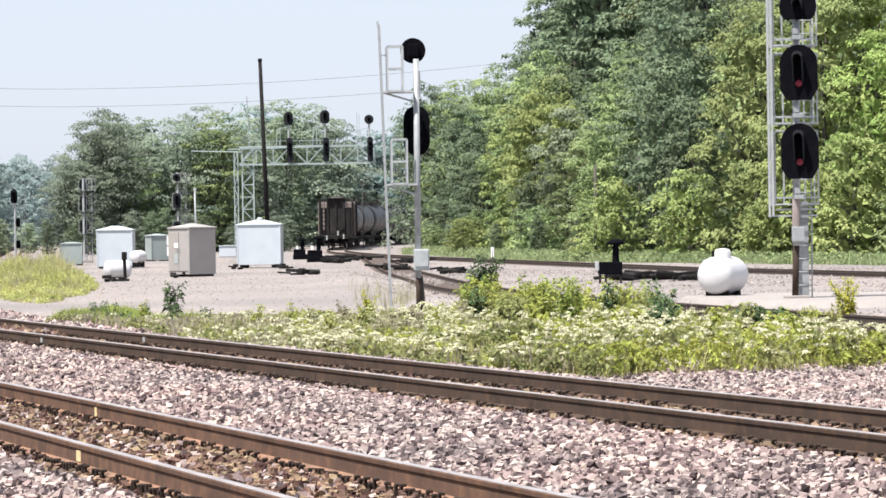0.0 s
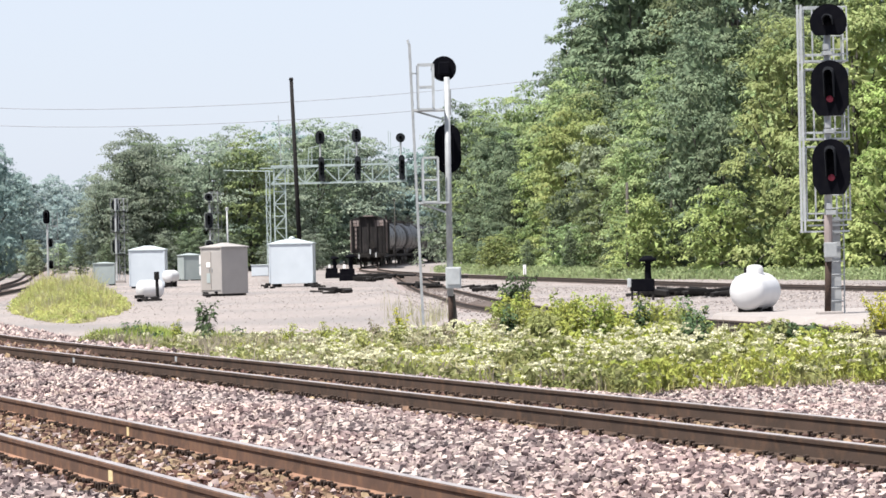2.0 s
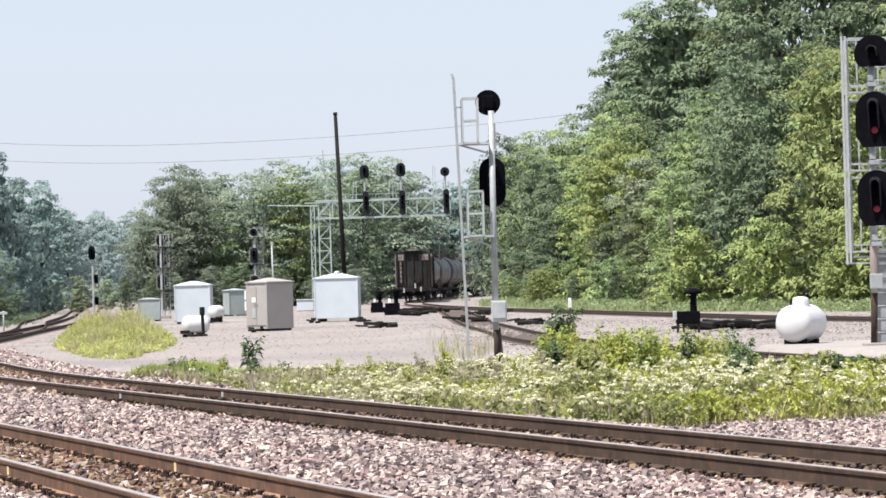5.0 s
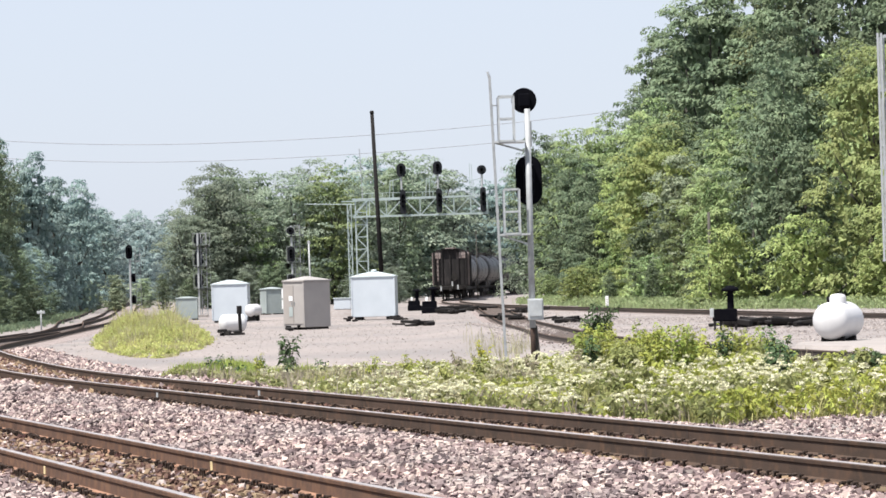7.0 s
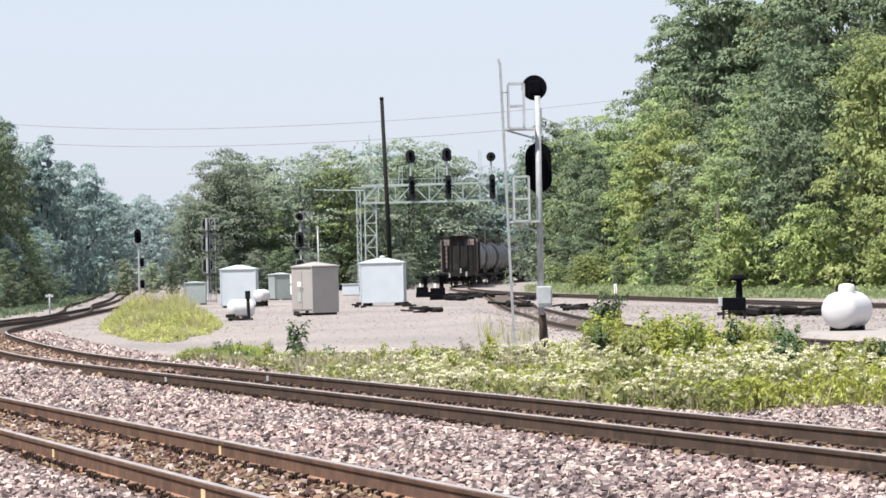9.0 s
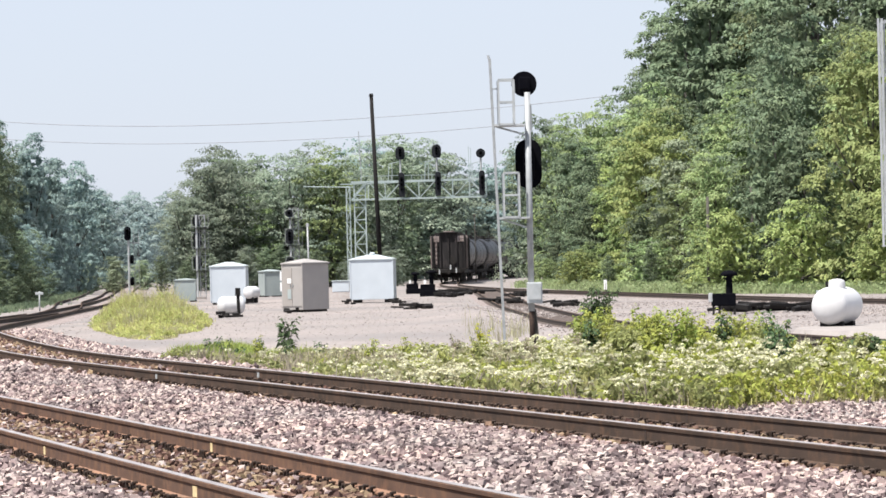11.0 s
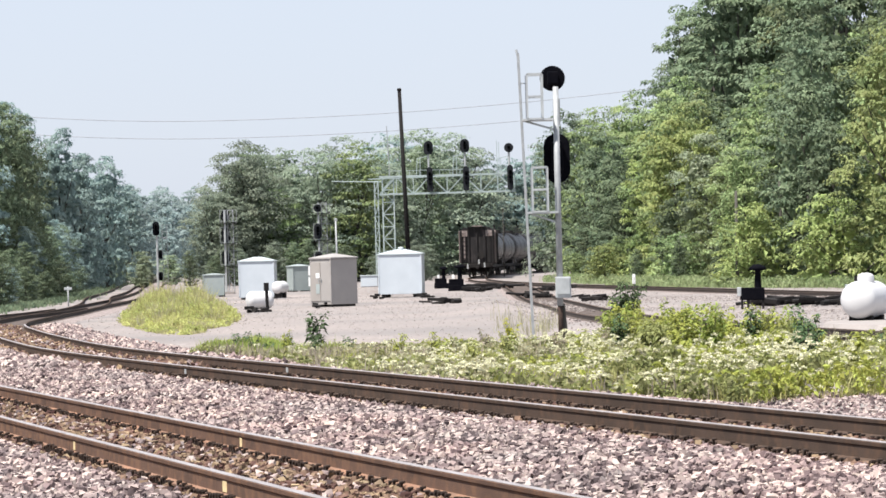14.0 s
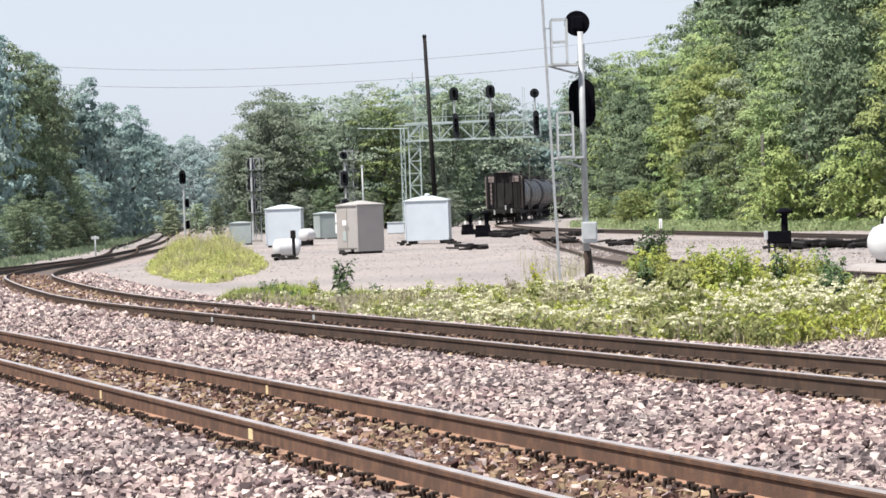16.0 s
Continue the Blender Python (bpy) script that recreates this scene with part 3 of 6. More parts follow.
def scatter_siding_stones():
    """Coarse stones beside the siding and round the tank."""
    rng = np.random.default_rng(93)
    n = 26000
    y = np.sqrt(rng.uniform(70 ** 2, 170 ** 2, n))
    x = rng.uniform(0.02, 0.175, n) * y
    d = x - np.interp(y, BRANCH[:, 1], BRANCH[:, 0])
    f = x - np.interp(y, FAR[:, 1], FAR[:, 0])
    lots = 0.45 + 1.3 * np.array([noise.noise((a * 0.25, b * 0.08, 7.0)) for a, b in zip(x, y)])
    ok = (d > -2.2) & (np.abs(np.abs(d) - 0.755) > 0.2) & (np.abs(np.abs(f) - 0.755) > 0.2) & (rng.uniform(0, 1, n) < lots)
    ok &= ((x - 12.9) / 3.7) ** 2 + ((y - 84) / 5.8) ** 2 > 1.0
    x, y, d = x[ok], y[ok], d[ok]
    z = np.array([ground_z(p, q) for p, q in zip(x, y)]) - 0.004
    z = np.where(np.abs(d) < 1.3, -0.13, z)
    crushed_stones("coarse_gravel", x, y, z, 0.05 + 0.00018 * y, "siding_stone", "coarse grey brown stones beside the siding", 94, False)


scatter_yard()
scatter_siding_stones()


# ---- trees ----
def leaf_cards(centres, normals, size, rng, along=None, slim=0.62):
    """Bent leaf quads facing about their normals, their long axis near along; returns vertices (n x 4 x 3)."""
    n = len(centres)
    nrm = normals / (np.linalg.norm(normals, axis=1)[:, None] + 1e-9)
    if along is None:
        u = np.cross(nrm, rng.normal(size=(n, 3)))
    else:
        u = along - nrm * np.sum(along * nrm, axis=1)[:, None]
    u /= np.linalg.norm(u, axis=1)[:, None] + 1e-9
    w = np.cross(nrm, u)
    s = size * rng.uniform(0.6, 1.4, n)
    u, w, d = u * s[:, None], w * (s * slim)[:, None], nrm * (s * 0.22)[:, None]
    return np.stack((centres - u * 0.5, centres + w * 0.5 + d, centres + u * 0.5 - d * 0.4, centres - w * 0.5 + d), 1)


def cards_mesh(name, quads, mat, parent=None):
    n = len(quads)
    return mesh_np(name, quads.reshape(-1, 3), np.arange(n * 4).reshape(n, 4), mat, parent)


def make_tree(seed, height, radius, low, leaves, leaf, mat, label, pointed=0.0, category="tree"):
    """A tree at the origin: tapered trunk and limbs, and a crown of leafy clumps with gaps; low: where the crown starts."""
    rng = np.random.default_rng(seed)
    tree = thing("tree" if category == "tree" else "bush", Matrix(), label, category)
    bm = B()
    pts = [Vector((0, 0, -0.3))]
    for i in range(5):
        z = height * (0.18 + 0.16 * i)
        pts.append(Vector((rng.normal(0, 0.012 * height), rng.normal(0, 0.012 * height), z)))
    r0 = 0.016 * height + 0.05
    for i in range(5):
        rod(bm, pts[i], pts[i + 1], r0 * (1 - 0.18 * i), r0 * (1 - 0.18 * (i + 1)), 8)
    # boughs on the outside of the crown, each of several flat sprays of leaves that point outwards
    n_b = 30
    sub = 5
    per = int(leaves * 0.88) // (n_b * sub)
    quads = []
    for i in range(n_b):
        f = (i + rng.uniform(0, 1)) / n_b
        z = height * (low + (1 - low) * f) * 0.94
        prof = math.sin(math.pi * min(0.97, 0.20 + 0.76 * f)) ** 0.6 * (1 - pointed * f)
        a = 2.4 * i + rng.uniform(-0.5, 0.5)
        rr = radius * prof * rng.uniform(0.55, 1.0)
        out = np.array((math.cos(a), math.sin(a), 0.0))
        c = out * rr + np.array((0, 0, z))
        if f > 0.93:
            c[:2] *= 0.4
        rb = radius * rng.uniform(0.22, 0.36)
        if i % 3 == 0:
            k = min(4, max(1, int(f * 4)))
            rod(bm, pts[k], Vector(c), r0 * 0.34, r0 * 0.10, 5)
        for j in range(sub):
            d = rng.normal(size=3) + out * 0.5
            d /= np.linalg.norm(d)
            d[2] = d[2] if d[2] > -0.4 else -d[2]
            e = c + d * rb * np.array([0.95, 0.95, 0.8])
            rs = rb * rng.uniform(0.40, 0.72)
            q = rng.normal(size=(per, 3))
            q /= np.linalg.norm(q, axis=1)[:, None]
            q[:, 2] = np.where(q[:, 2] < -0.35, -q[:, 2], q[:, 2])
            rad = rs * rng.uniform(0.35, 1.25, per) ** 0.6
            p = e + q * rad[:, None] * np.array([1.2, 1.2, 0.55])
            nr = q * 0.5 + out * 0.2 + rng.normal(0, 0.25, (per, 3)) + np.array([0, 0, 0.75])
            way = q * 0.9 + out * 0.5 + rng.normal(0, 0.35, (per, 3)) + np.array([0, 0, -0.25])
            quads.append(leaf_cards(p, nr, leaf, rng, way, 0.5))
    # leaves in the shade within the crown
    m = leaves - per * n_b * sub
    f = rng.uniform(0.02, 0.92, m)
    a = rng.uniform(0, 6.283, m)
    rr = radius * 0.72 * np.sqrt(rng.uniform(0, 1, m)) * np.sin(np.pi * np.clip(0.2 + 0.76 * f, 0, 0.97)) ** 0.6 * (1 - pointed * f)
    p = np.c_[rr * np.cos(a), rr * np.sin(a), height * (low + (1 - low) * f) * 0.93]
    quads.append(leaf_cards(p, rng.normal(size=(m, 3)) + np.c_[np.cos(a), np.sin(a), 0 * a], leaf * 1.9, rng))
    part("trunk", bm, "bark", tree)
    cards_mesh("crown", np.concatenate(quads), mat, tree)
    return tree


KINDS = [
    make_tree(1, 15, 4.2, 0.03, 5600, 0.36, "leaf_a", "tall leafy deciduous tree at the wood edge"),
    make_tree(2, 16, 4.0, 0.04, 5600, 0.35, "leaf_c", "tall dark green deciduous tree in the wood"),
    make_tree(3, 13, 3.8, 0.04, 5600, 0.34, "leaf_d", "pale grey-green tree at the wood edge", 0.2),
    make_tree(4, 12, 3.4, 0.03, 6000, 0.29, "leaf_b", "yellow-green young tree at the wood edge"),
    make_tree(5, 17, 3.6, 0.15, 5200, 0.36, "leaf_a", "slender tall tree with a narrow crown", 0.35),
    # the next two trees carry haze in their leaf colour
    make_tree(8, 14, 4.0, 0.02, 4200, 0.42, "leaf_e", "tree behind the yard with leaves tinted blue-green for haze"),
    make_tree(9, 15, 3.6, 0.02, 4200, 0.42, "leaf_e", "tall tree beside the tracks with leaves tinted for haze", 0.2),
    make_tree(11, 26, 5.0, 0.18, 9000, 0.42, "leaf_c", "very tall dark green oak standing over the wood", 0.25),
    make_tree(12, 24, 4.8, 0.20, 9000, 0.42, "leaf_f", "very tall broad-leaved tree standing over the wood", 0.15),
    make_tree(6, 5, 2.4, 0.0, 2400, 0.27, "leaf_b", "low yellow-green bush at the wood edge", 0, "bush"),
    make_tree(7, 4, 2.2, 0.0, 2400, 0.27, "leaf_a", "low green bush at the wood edge", 0, "bush"),
    make_tree(15, 14, 4.0, 0.02, 3600, 0.5, "leaf_h", "distant tree with leaves coloured pale blue-green for haze"),
    make_tree(13, 13, 4.0, 0.02, 5400, 0.29, "leaf_g", "rounded olive-green tree of the grove behind the sheds, leaves paled for haze"),
    make_tree(14, 13, 4.3, 0.02, 5400, 0.29, "leaf_g", "broad olive-green tree of the grove behind the sheds, leaves paled for haze", 0.1),
    make_tree(16, 14, 3.8, 0.02, 6400, 0.30, "leaf_l", "bright lime-green tree at the wood edge"),
    make_tree(17, 15, 3.6, 0.03, 7600, 0.29, "leaf_o", "olive tree with yellowing leaves at the wood edge", 0.1),
]


def plant(kind, x, y, height, spin, group, wide=1.0):
    proto = KINDS[kind]
    h0 = (15, 16, 13, 12, 17, 14, 15, 26, 24, 5, 4, 14, 13, 13, 14, 15)[kind]
    s = height / h0
    ob = copy_thing(proto, pose(x, y, ground_z(x, y) - 0.05, 0, 0, spin) @ Matrix.Diagonal((s * wide, s * wide, s, 1)))
    ob.scale = (s * wide, s * wide, s)
    tagged(ob, group=group)
    return ob


def plant_row(points, count, heights, kinds, group, seed, jitter=1.5, wide=1.0):
    """Trees along a polyline of (x, y), heights from first to last."""
    rng = random.Random(seed)
    pts = np.array(points, float)
    s = np.concatenate(([0.0], np.cumsum(np.linalg.norm(np.diff(pts, axis=0), axis=1))))
    for i in range(count):
        c = s[-1] * (i + rng.uniform(0.15, 0.85)) / count
        x, y = np.interp(c, s, pts[:, 0]), np.interp(c, s, pts[:, 1])
        h = np.interp(c / s[-1], np.linspace(0, 1, len(heights)), heights) * rng.uniform(0.76, 1.12)
        plant(rng.choice(kinds), x + rng.uniform(-jitter, jitter), y + rng.uniform(-jitter, jitter), h, rng.uniform(0, 360), group, wide * rng.uniform(0.9, 1.15))


# the wood beyond the far track
plant_row([(38, 170), (22, 205), (15.5, 250), (14, 290)], 17, [9, 8, 6.5, 6], [0, 2, 3, 0, 1], "wood edge trees", 1, 1.3, 0.95)
plant_row([(41, 178), (27, 212), (20.5, 262), (17, 310)], 19, [18, 15, 12, 11], [0, 1, 1], "wood edge trees", 2, 1.8, 0.9)
plant_row([(46, 188), (35, 222), (28, 275), (20.5, 340)], 24, [28, 27, 24, 15], [7, 8, 7], "wood edge trees", 3, 2.0, 0.85)
plant_row([(35, 163), (19.5, 203), (13.5, 250), (13, 285)], 17, [3.6, 2.6, 3.0, 2.4], [10, 1, 9, 1, 0], "wood edge bushes", 4, 1.2)
# the grove behind the sheds
for tx, ty, th, tk, tw in ((25.5, 192, 14, 15, 0.9), (28.6, 187, 16, 15, 0.95), (33.5, 177, 13, 14, 1.0), (31.0, 183, 12, 14, 0.95), (31.6, 190, 16, 14, 0.9),
                           (23.2, 212, 14.5, 1, 0.9), (25.0, 220, 17.5, 1, 0.9), (21.4, 222, 10.5, 0, 1.0), (22.6, 226, 13, 0, 0.9),
                           (18.9, 236, 9.6, 2, 0.95), (20.6, 239, 9.0, 2, 1.0), (17.2, 248, 12, 0, 0.85), (18.6, 256, 14, 0, 0.9), (19.6, 252, 13, 0, 0.9),
                           (15.4, 258, 9.5, 1, 0.95), (14.7, 272, 11, 1, 0.9), (14.4, 290, 12, 1, 0.9), (13.7, 318, 14.6, 1, 0.9),
                           (16.0, 312, 14.2, 0, 0.95), (18.0, 302, 14.8, 0, 0.9), (20.6, 292, 16.5, 7, 0.95), (22.0, 288, 21.5, 7, 0.95), (23.4, 280, 23.0, 7, 1.0), (24.5, 270, 24.0, 7, 1.05)):
    plant(tk, tx, ty, th, 37 * tx, "wood edge trees", tw)
plant(1, 21.8, 203, 11.5, 20, "wood edge trees", 0.9)
plant(0, 19.4, 214, 8.5, 70, "wood edge trees", 0.9)
for tx, ty, th in ((16.4, 249, 9.6), (17.5, 243, 11.4), (19.0, 238, 10.4)):
    plant(3, tx, ty, th, 61 * tx, "wood edge trees", 0.85)
for tx, ty, th in ((18.8, 202, 4.4), (22.0, 194, 4.6), (26.2, 184, 5.2), (28.6, 179, 6.0)):
    plant(9, tx, ty, th, 43 * tx, "wood edge bushes", 1.0)
for tx, ty, th in ((-32.6, 300, 15.8), (-29.2, 302, 13.6), (-27.9, 306, 11.6), (-27.0, 322, 11.8), (-31.0, 400, 10.6)):
    plant(6, tx, ty, th, 51 * tx, "trackside trees", 0.85)
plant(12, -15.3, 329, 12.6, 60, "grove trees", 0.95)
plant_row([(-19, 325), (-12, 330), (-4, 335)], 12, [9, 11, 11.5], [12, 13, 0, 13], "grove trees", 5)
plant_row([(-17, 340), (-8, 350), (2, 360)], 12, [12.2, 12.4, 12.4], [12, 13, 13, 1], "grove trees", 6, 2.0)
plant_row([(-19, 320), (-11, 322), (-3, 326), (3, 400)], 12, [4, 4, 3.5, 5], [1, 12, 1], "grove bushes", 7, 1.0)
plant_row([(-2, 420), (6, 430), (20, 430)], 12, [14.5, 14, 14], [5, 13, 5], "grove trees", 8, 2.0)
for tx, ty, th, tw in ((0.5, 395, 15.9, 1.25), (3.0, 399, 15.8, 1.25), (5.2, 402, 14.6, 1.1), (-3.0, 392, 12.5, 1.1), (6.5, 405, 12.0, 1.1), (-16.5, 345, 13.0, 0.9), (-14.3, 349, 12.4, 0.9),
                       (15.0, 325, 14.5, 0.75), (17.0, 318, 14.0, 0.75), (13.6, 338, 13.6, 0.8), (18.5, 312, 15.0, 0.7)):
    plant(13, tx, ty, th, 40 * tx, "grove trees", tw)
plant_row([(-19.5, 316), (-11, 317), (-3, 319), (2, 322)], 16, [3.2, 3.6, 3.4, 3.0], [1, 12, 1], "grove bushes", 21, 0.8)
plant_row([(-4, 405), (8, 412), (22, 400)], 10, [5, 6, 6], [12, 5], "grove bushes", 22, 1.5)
# thickets deep in the woods
plant_row([(52, 190), (39, 228), (31, 285), (24, 350)], 22, [7, 8, 7, 6], [10, 10, 9], "wood edge bushes", 23, 1.5, 1.3)
plant_row([(-39, 225), (-39, 300), (-48, 450)], 14, [8, 8, 8], [1, 6], "trackside bushes", 24, 1.5, 1.3)
# these far rows take the leaves that have haze in their colour
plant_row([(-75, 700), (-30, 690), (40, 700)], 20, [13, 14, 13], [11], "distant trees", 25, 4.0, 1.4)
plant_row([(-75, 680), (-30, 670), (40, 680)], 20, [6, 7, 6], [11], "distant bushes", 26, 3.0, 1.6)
# the wood left of the near tracks
plant_row([(-30, 196), (-27.5, 240), (-29.5, 285)], 11, [13.5, 12.8, 12.2], [1, 6, 1], "trackside trees", 9, 1.5, 0.85)
plant_row([(-30, 300), (-36, 390), (-42, 520)], 14, [12, 12, 13], [5, 6, 11], "trackside trees", 19, 1.5, 0.9)
plant_row([(-36, 200), (-35, 260), (-42, 380)], 12, [15, 14, 14], [1, 6, 5], "trackside trees", 12, 2.0)
plant_row([(-24.5, 166), (-22.5, 200), (-25.0, 250), (-30, 310), (-37, 430)], 26, [3.5, 4.5, 5.5, 6, 7], [1, 5, 1, 6, 1], "trackside bushes", 10, 0.8)
plant_row([(-38, 480), (-36, 560), (-30, 640), (-45, 640)], 14, [13, 13, 14, 15], [11], "trackside trees", 11, 3.0)
for i in range(22):
    py = 150 + 7.2 * i
    px = x_at(MAIN, py) - 5.2 - 2.2 * ((i * 37) % 10) / 10
    plant((1, 1, 6)[i % 3], px, py, 1.6 + 1.6 * ((i * 53) % 11) / 11, 67 * i, "trackside bushes", 1.5)
for px, py, ph in ((-25.5, 342, 3.4), (-23.4, 350, 3.0), (-27.4, 338, 2.8), (-24.6, 330, 2.2)):
    plant(2, px, py, ph, 80 * px, "trackside bushes", 1.6)
# the first of each kind stands in the wood too
for i, proto in enumerate(KINDS):
    px, py = 27 + 2.2 * i, 226 - 3.5 * i
    proto.matrix_basis = pose(px, py, ground_z(px, py) - 0.05, 0, 0, 50 * i)
    tagged(proto, group="wood edge trees")


# ---- sheds and cabinets ----
def build_shed(x, y, w, d, h, turn, wall_mat, roof_mat, label, pyramid=0.28, ball=False, doors="", z=None):
    z = ground_z(x, y) if z is None else z
    shed = thing("equipment_shed", pose(x, y, z, 0, 0, turn), label, "equipment shed")
    b = B()
    box(b, (0, 0, 0.08 + h / 2 + 0.04), (w, d, h + 0.08), bevel=0.02)
    part("wall", b, wall_mat, shed)
    b = B()
    o = 0.05
    v = [b.verts.new(p) for p in ((-w / 2 - o, -d / 2 - o, h + 0.163), (w / 2 + o, -d / 2 - o, h + 0.163), (w / 2 + o, d / 2 + o, h + 0.163), (-w / 2 - o, d / 2 + o, h + 0.163))]
    u = [b.verts.new((p.co.x, p.co.y, p.co.z + 0.06)) for p in v]
    t = [b.verts.new(p) for p in ((-w * 0.1, 0, h + 0.24 + pyramid), (w * 0.1, 0, h + 0.24 + pyramid))]
    b.faces.new(v[::-1])
    for i in range(4):
        b.faces.new((v[i], v[(i + 1) % 4], u[(i + 1) % 4], u[i]))
    b.faces.new((u[0], u[1], t[1], t[0]))
    b.faces.new((u[1], u[2], t[1]))
    b.faces.new((u[2], u[3], t[0], t[1]))
    b.faces.new((u[3], u[0], t[0]))
    part("roof", b, roof_mat, shed)
    for sx in (-1, 1):
        b = B()
        box(b, (sx * w * 0.36, 0, 0.03), (0.35, d * 0.86, 0.26), bevel=0.01)
        part("footing", b, "undergear", shed, "dark footing block")
    if ball:
        b = B()
        lathe(b, [(0.0, 0.17), (0.12, 0.15), (0.17, 0.08), (0.14, 0.02), (0.18, -0.08)], 12, Matrix.Translation((0, 0, h + 0.2 + pyramid)))
        part("roof_vent", b, roof_mat, shed, smooth=True)
    for sx in (-1, 1):
        b = B()
        box(b, (sx * (w / 2 - 0.03), -d / 2 - 0.012, 0.16 + h / 2), (0.07, 0.03, h - 0.02), bevel=0.006)
        part("corner_trim", b, wall_mat, shed)
    else:
        for i in range(1, 6):
            b = B()
            box(b, (w * (i / 6 - 0.5), -d / 2 - 0.001, 0.16 + h / 2), (0.03, 0.006, h - 0.06))
            part("panel_seam", b, wall_mat, shed)
    if doors == "front":
        for sx, mat in ((-1, "shed_door"), (1, "shed_tan")):
            b = B()
            box(b, (sx * w * 0.235, -d / 2 - 0.018, 0.16 + h * 0.48), (w * 0.45, 0.03, h * 0.88), bevel=0.008)
            dr = part("door", b, mat, shed)
            b = B()
            box(b, (-sx * 0 + sx * w * 0.06, -d / 2 - 0.055, 0.16 + h * 0.5), (0.03, 0.05, 0.16), bevel=0.006)
            part("handle", b, "galvanised", dr, "steel handle")
        for zc, hh in ((0.62, 0.11), (0.32, 0.22)):
            b = B()
            box(b, (-w * 0.12, -d / 2 - 0.04, 0.16 + h * zc), (w * 0.17, 0.02, h * hh), bevel=0.004)
            part("notice_plate", b, "sign_white" if zc > 0.5 else "shed_grey", shed, "pale plate")
    return shed


shed_a = build_shed(-0.75, 196.2, 2.34, 2.3, 2.02, -4, "shed_white", "roof_white", "white metal equipment shed with a low pyramid roof", 0.22, True, z=0.05)
shed_c = build_shed(-8.87, 206.2, 2.0, 2.2, 1.92, -2, "shed_white", "roof_white", "white metal equipment shed with a shallow pointed roof", 0.2, z=0.0)
shed_b = build_shed(-3.70, 165.8, 1.5, 1.5, 1.98, -50, "shed_tan", "shed_tan", "taupe steel equipment shed with double doors", 0.16, doors="front", z=-0.12)
shed_d = build_shed(-12.4, 225.3, 1.3, 1.0, 1.16, 0, "shed_grey", "shed_grey", "small grey-green steel relay cabinet", 0.05, z=0.04)
shed_e = build_shed(-7.85, 246.0, 1.25, 1.2, 1.52, 22, "shed_grey", "shed_grey", "small grey steel shed behind the others", 0.1, z=0.1)


def build_meter_box(x, y, z, w, h):
    bx = thing("meter_box", pose(x, y, z), "white electrical boxes on a short post", "electrical box")
    b = B()
    rod(b, (0, 0, -z + ground_z(x, y)), (0, 0, h / 2), 0.04)
    part("post", b, "galvanised", bx)
    for k in (0, 1):
        b = B()
        box(b, (0, -0.08, (k - 0.5) * h * 0.55), (w, 0.16, h * 0.46), bevel=0.01)
        part("case", b, "sign_white", bx)
    return bx


build_meter_box(-6.55, 232.0, 1.15, 0.45, 1.25)


def build_planter_box(x, y):
    bx = thing("storage_bin", pose(x, y, ground_z(x, y)), "low pale steel bin standing on a gravel mound", "storage bin")
    b = B()
    box(b, (0, 0, 0.75), (1.0, 0.9, 0.62), bevel=0.03)
    part("body", b, "shed_white", bx)
    b = B()
    box(b, (0, 0, 1.09), (1.08, 0.98, 0.06), bevel=0.02)
    part("lid", b, "roof_white", bx)
    b = B()
    lathe(b, [(1.5, -0.05), (1.1, 0.2), (0.75, 0.40), (0.0, 0.46)], 14)
    part("gravel_mound", b, "gravel", bx, smooth=True)
    return bx


build_planter_box(-2.75, 217.0)


# ---- gas tanks ----
def build_gas_tank(x, y, z, radius, length, turn, label, stand_mat="undergear", hood=True):
    tank = thing("gas_tank", pose(x, y, z, 0, 0, turn), label, "gas tank")
    lie = Matrix.Rotation(radians(90), 4, "Y")
    half = length / 2 - radius * 0.55
    prof = [(0.0, -half - radius * 0.62)]
    for i in range(1, 7):
        a = radians(15 * i)
        prof.append((radius * math.sin(a), -half - radius * 0.62 * math.cos(a)))
    prof += [(r, -h) for r, h in prof[::-1]]
    b = B()
    lathe(b, prof, 32, Matrix.Translation((0, 0, radius + 0.1)) @ lie)
    part("vessel", b, "tank_white", tank, smooth=True)
    for s in (-1, 1):
        b = B()
        box(b, (s * half * 0.7, 0, 0.02), (0.14, radius * 1.3, 0.30), bevel=0.015)
        part("saddle", b, stand_mat, tank, "dark steel saddle")
    if hood:
        b = B()
        lathe(b, [(0.20, -0.08), (0.20, 0.10), (0.17, 0.16), (0.08, 0.19), (0.0, 0.195)], 20, Matrix.Translation((0, 0, 2 * radius + 0.1)))
        part("valve_hood", b, "tank_white", tank, smooth=True)
    return tank


build_gas_tank(10.69, 87.0, -0.06, 0.445, 1.5, 62, "large white propane tank on a pale concrete pad")
build_gas_tank(-6.62, 155.0, -0.16, 0.38, 1.15, 20, "white propane tank on short dark legs beside the sheds", hood=False)
build_gas_tank(-7.4, 200.0, 0.2, 0.34, 1.0, 60, "small white propane tank between the sheds", hood=False)
build_gas_tank(-5.35, 205.0, 0.25, 0.36, 0.9, 80, "small white propane tank behind the taupe shed", hood=False)


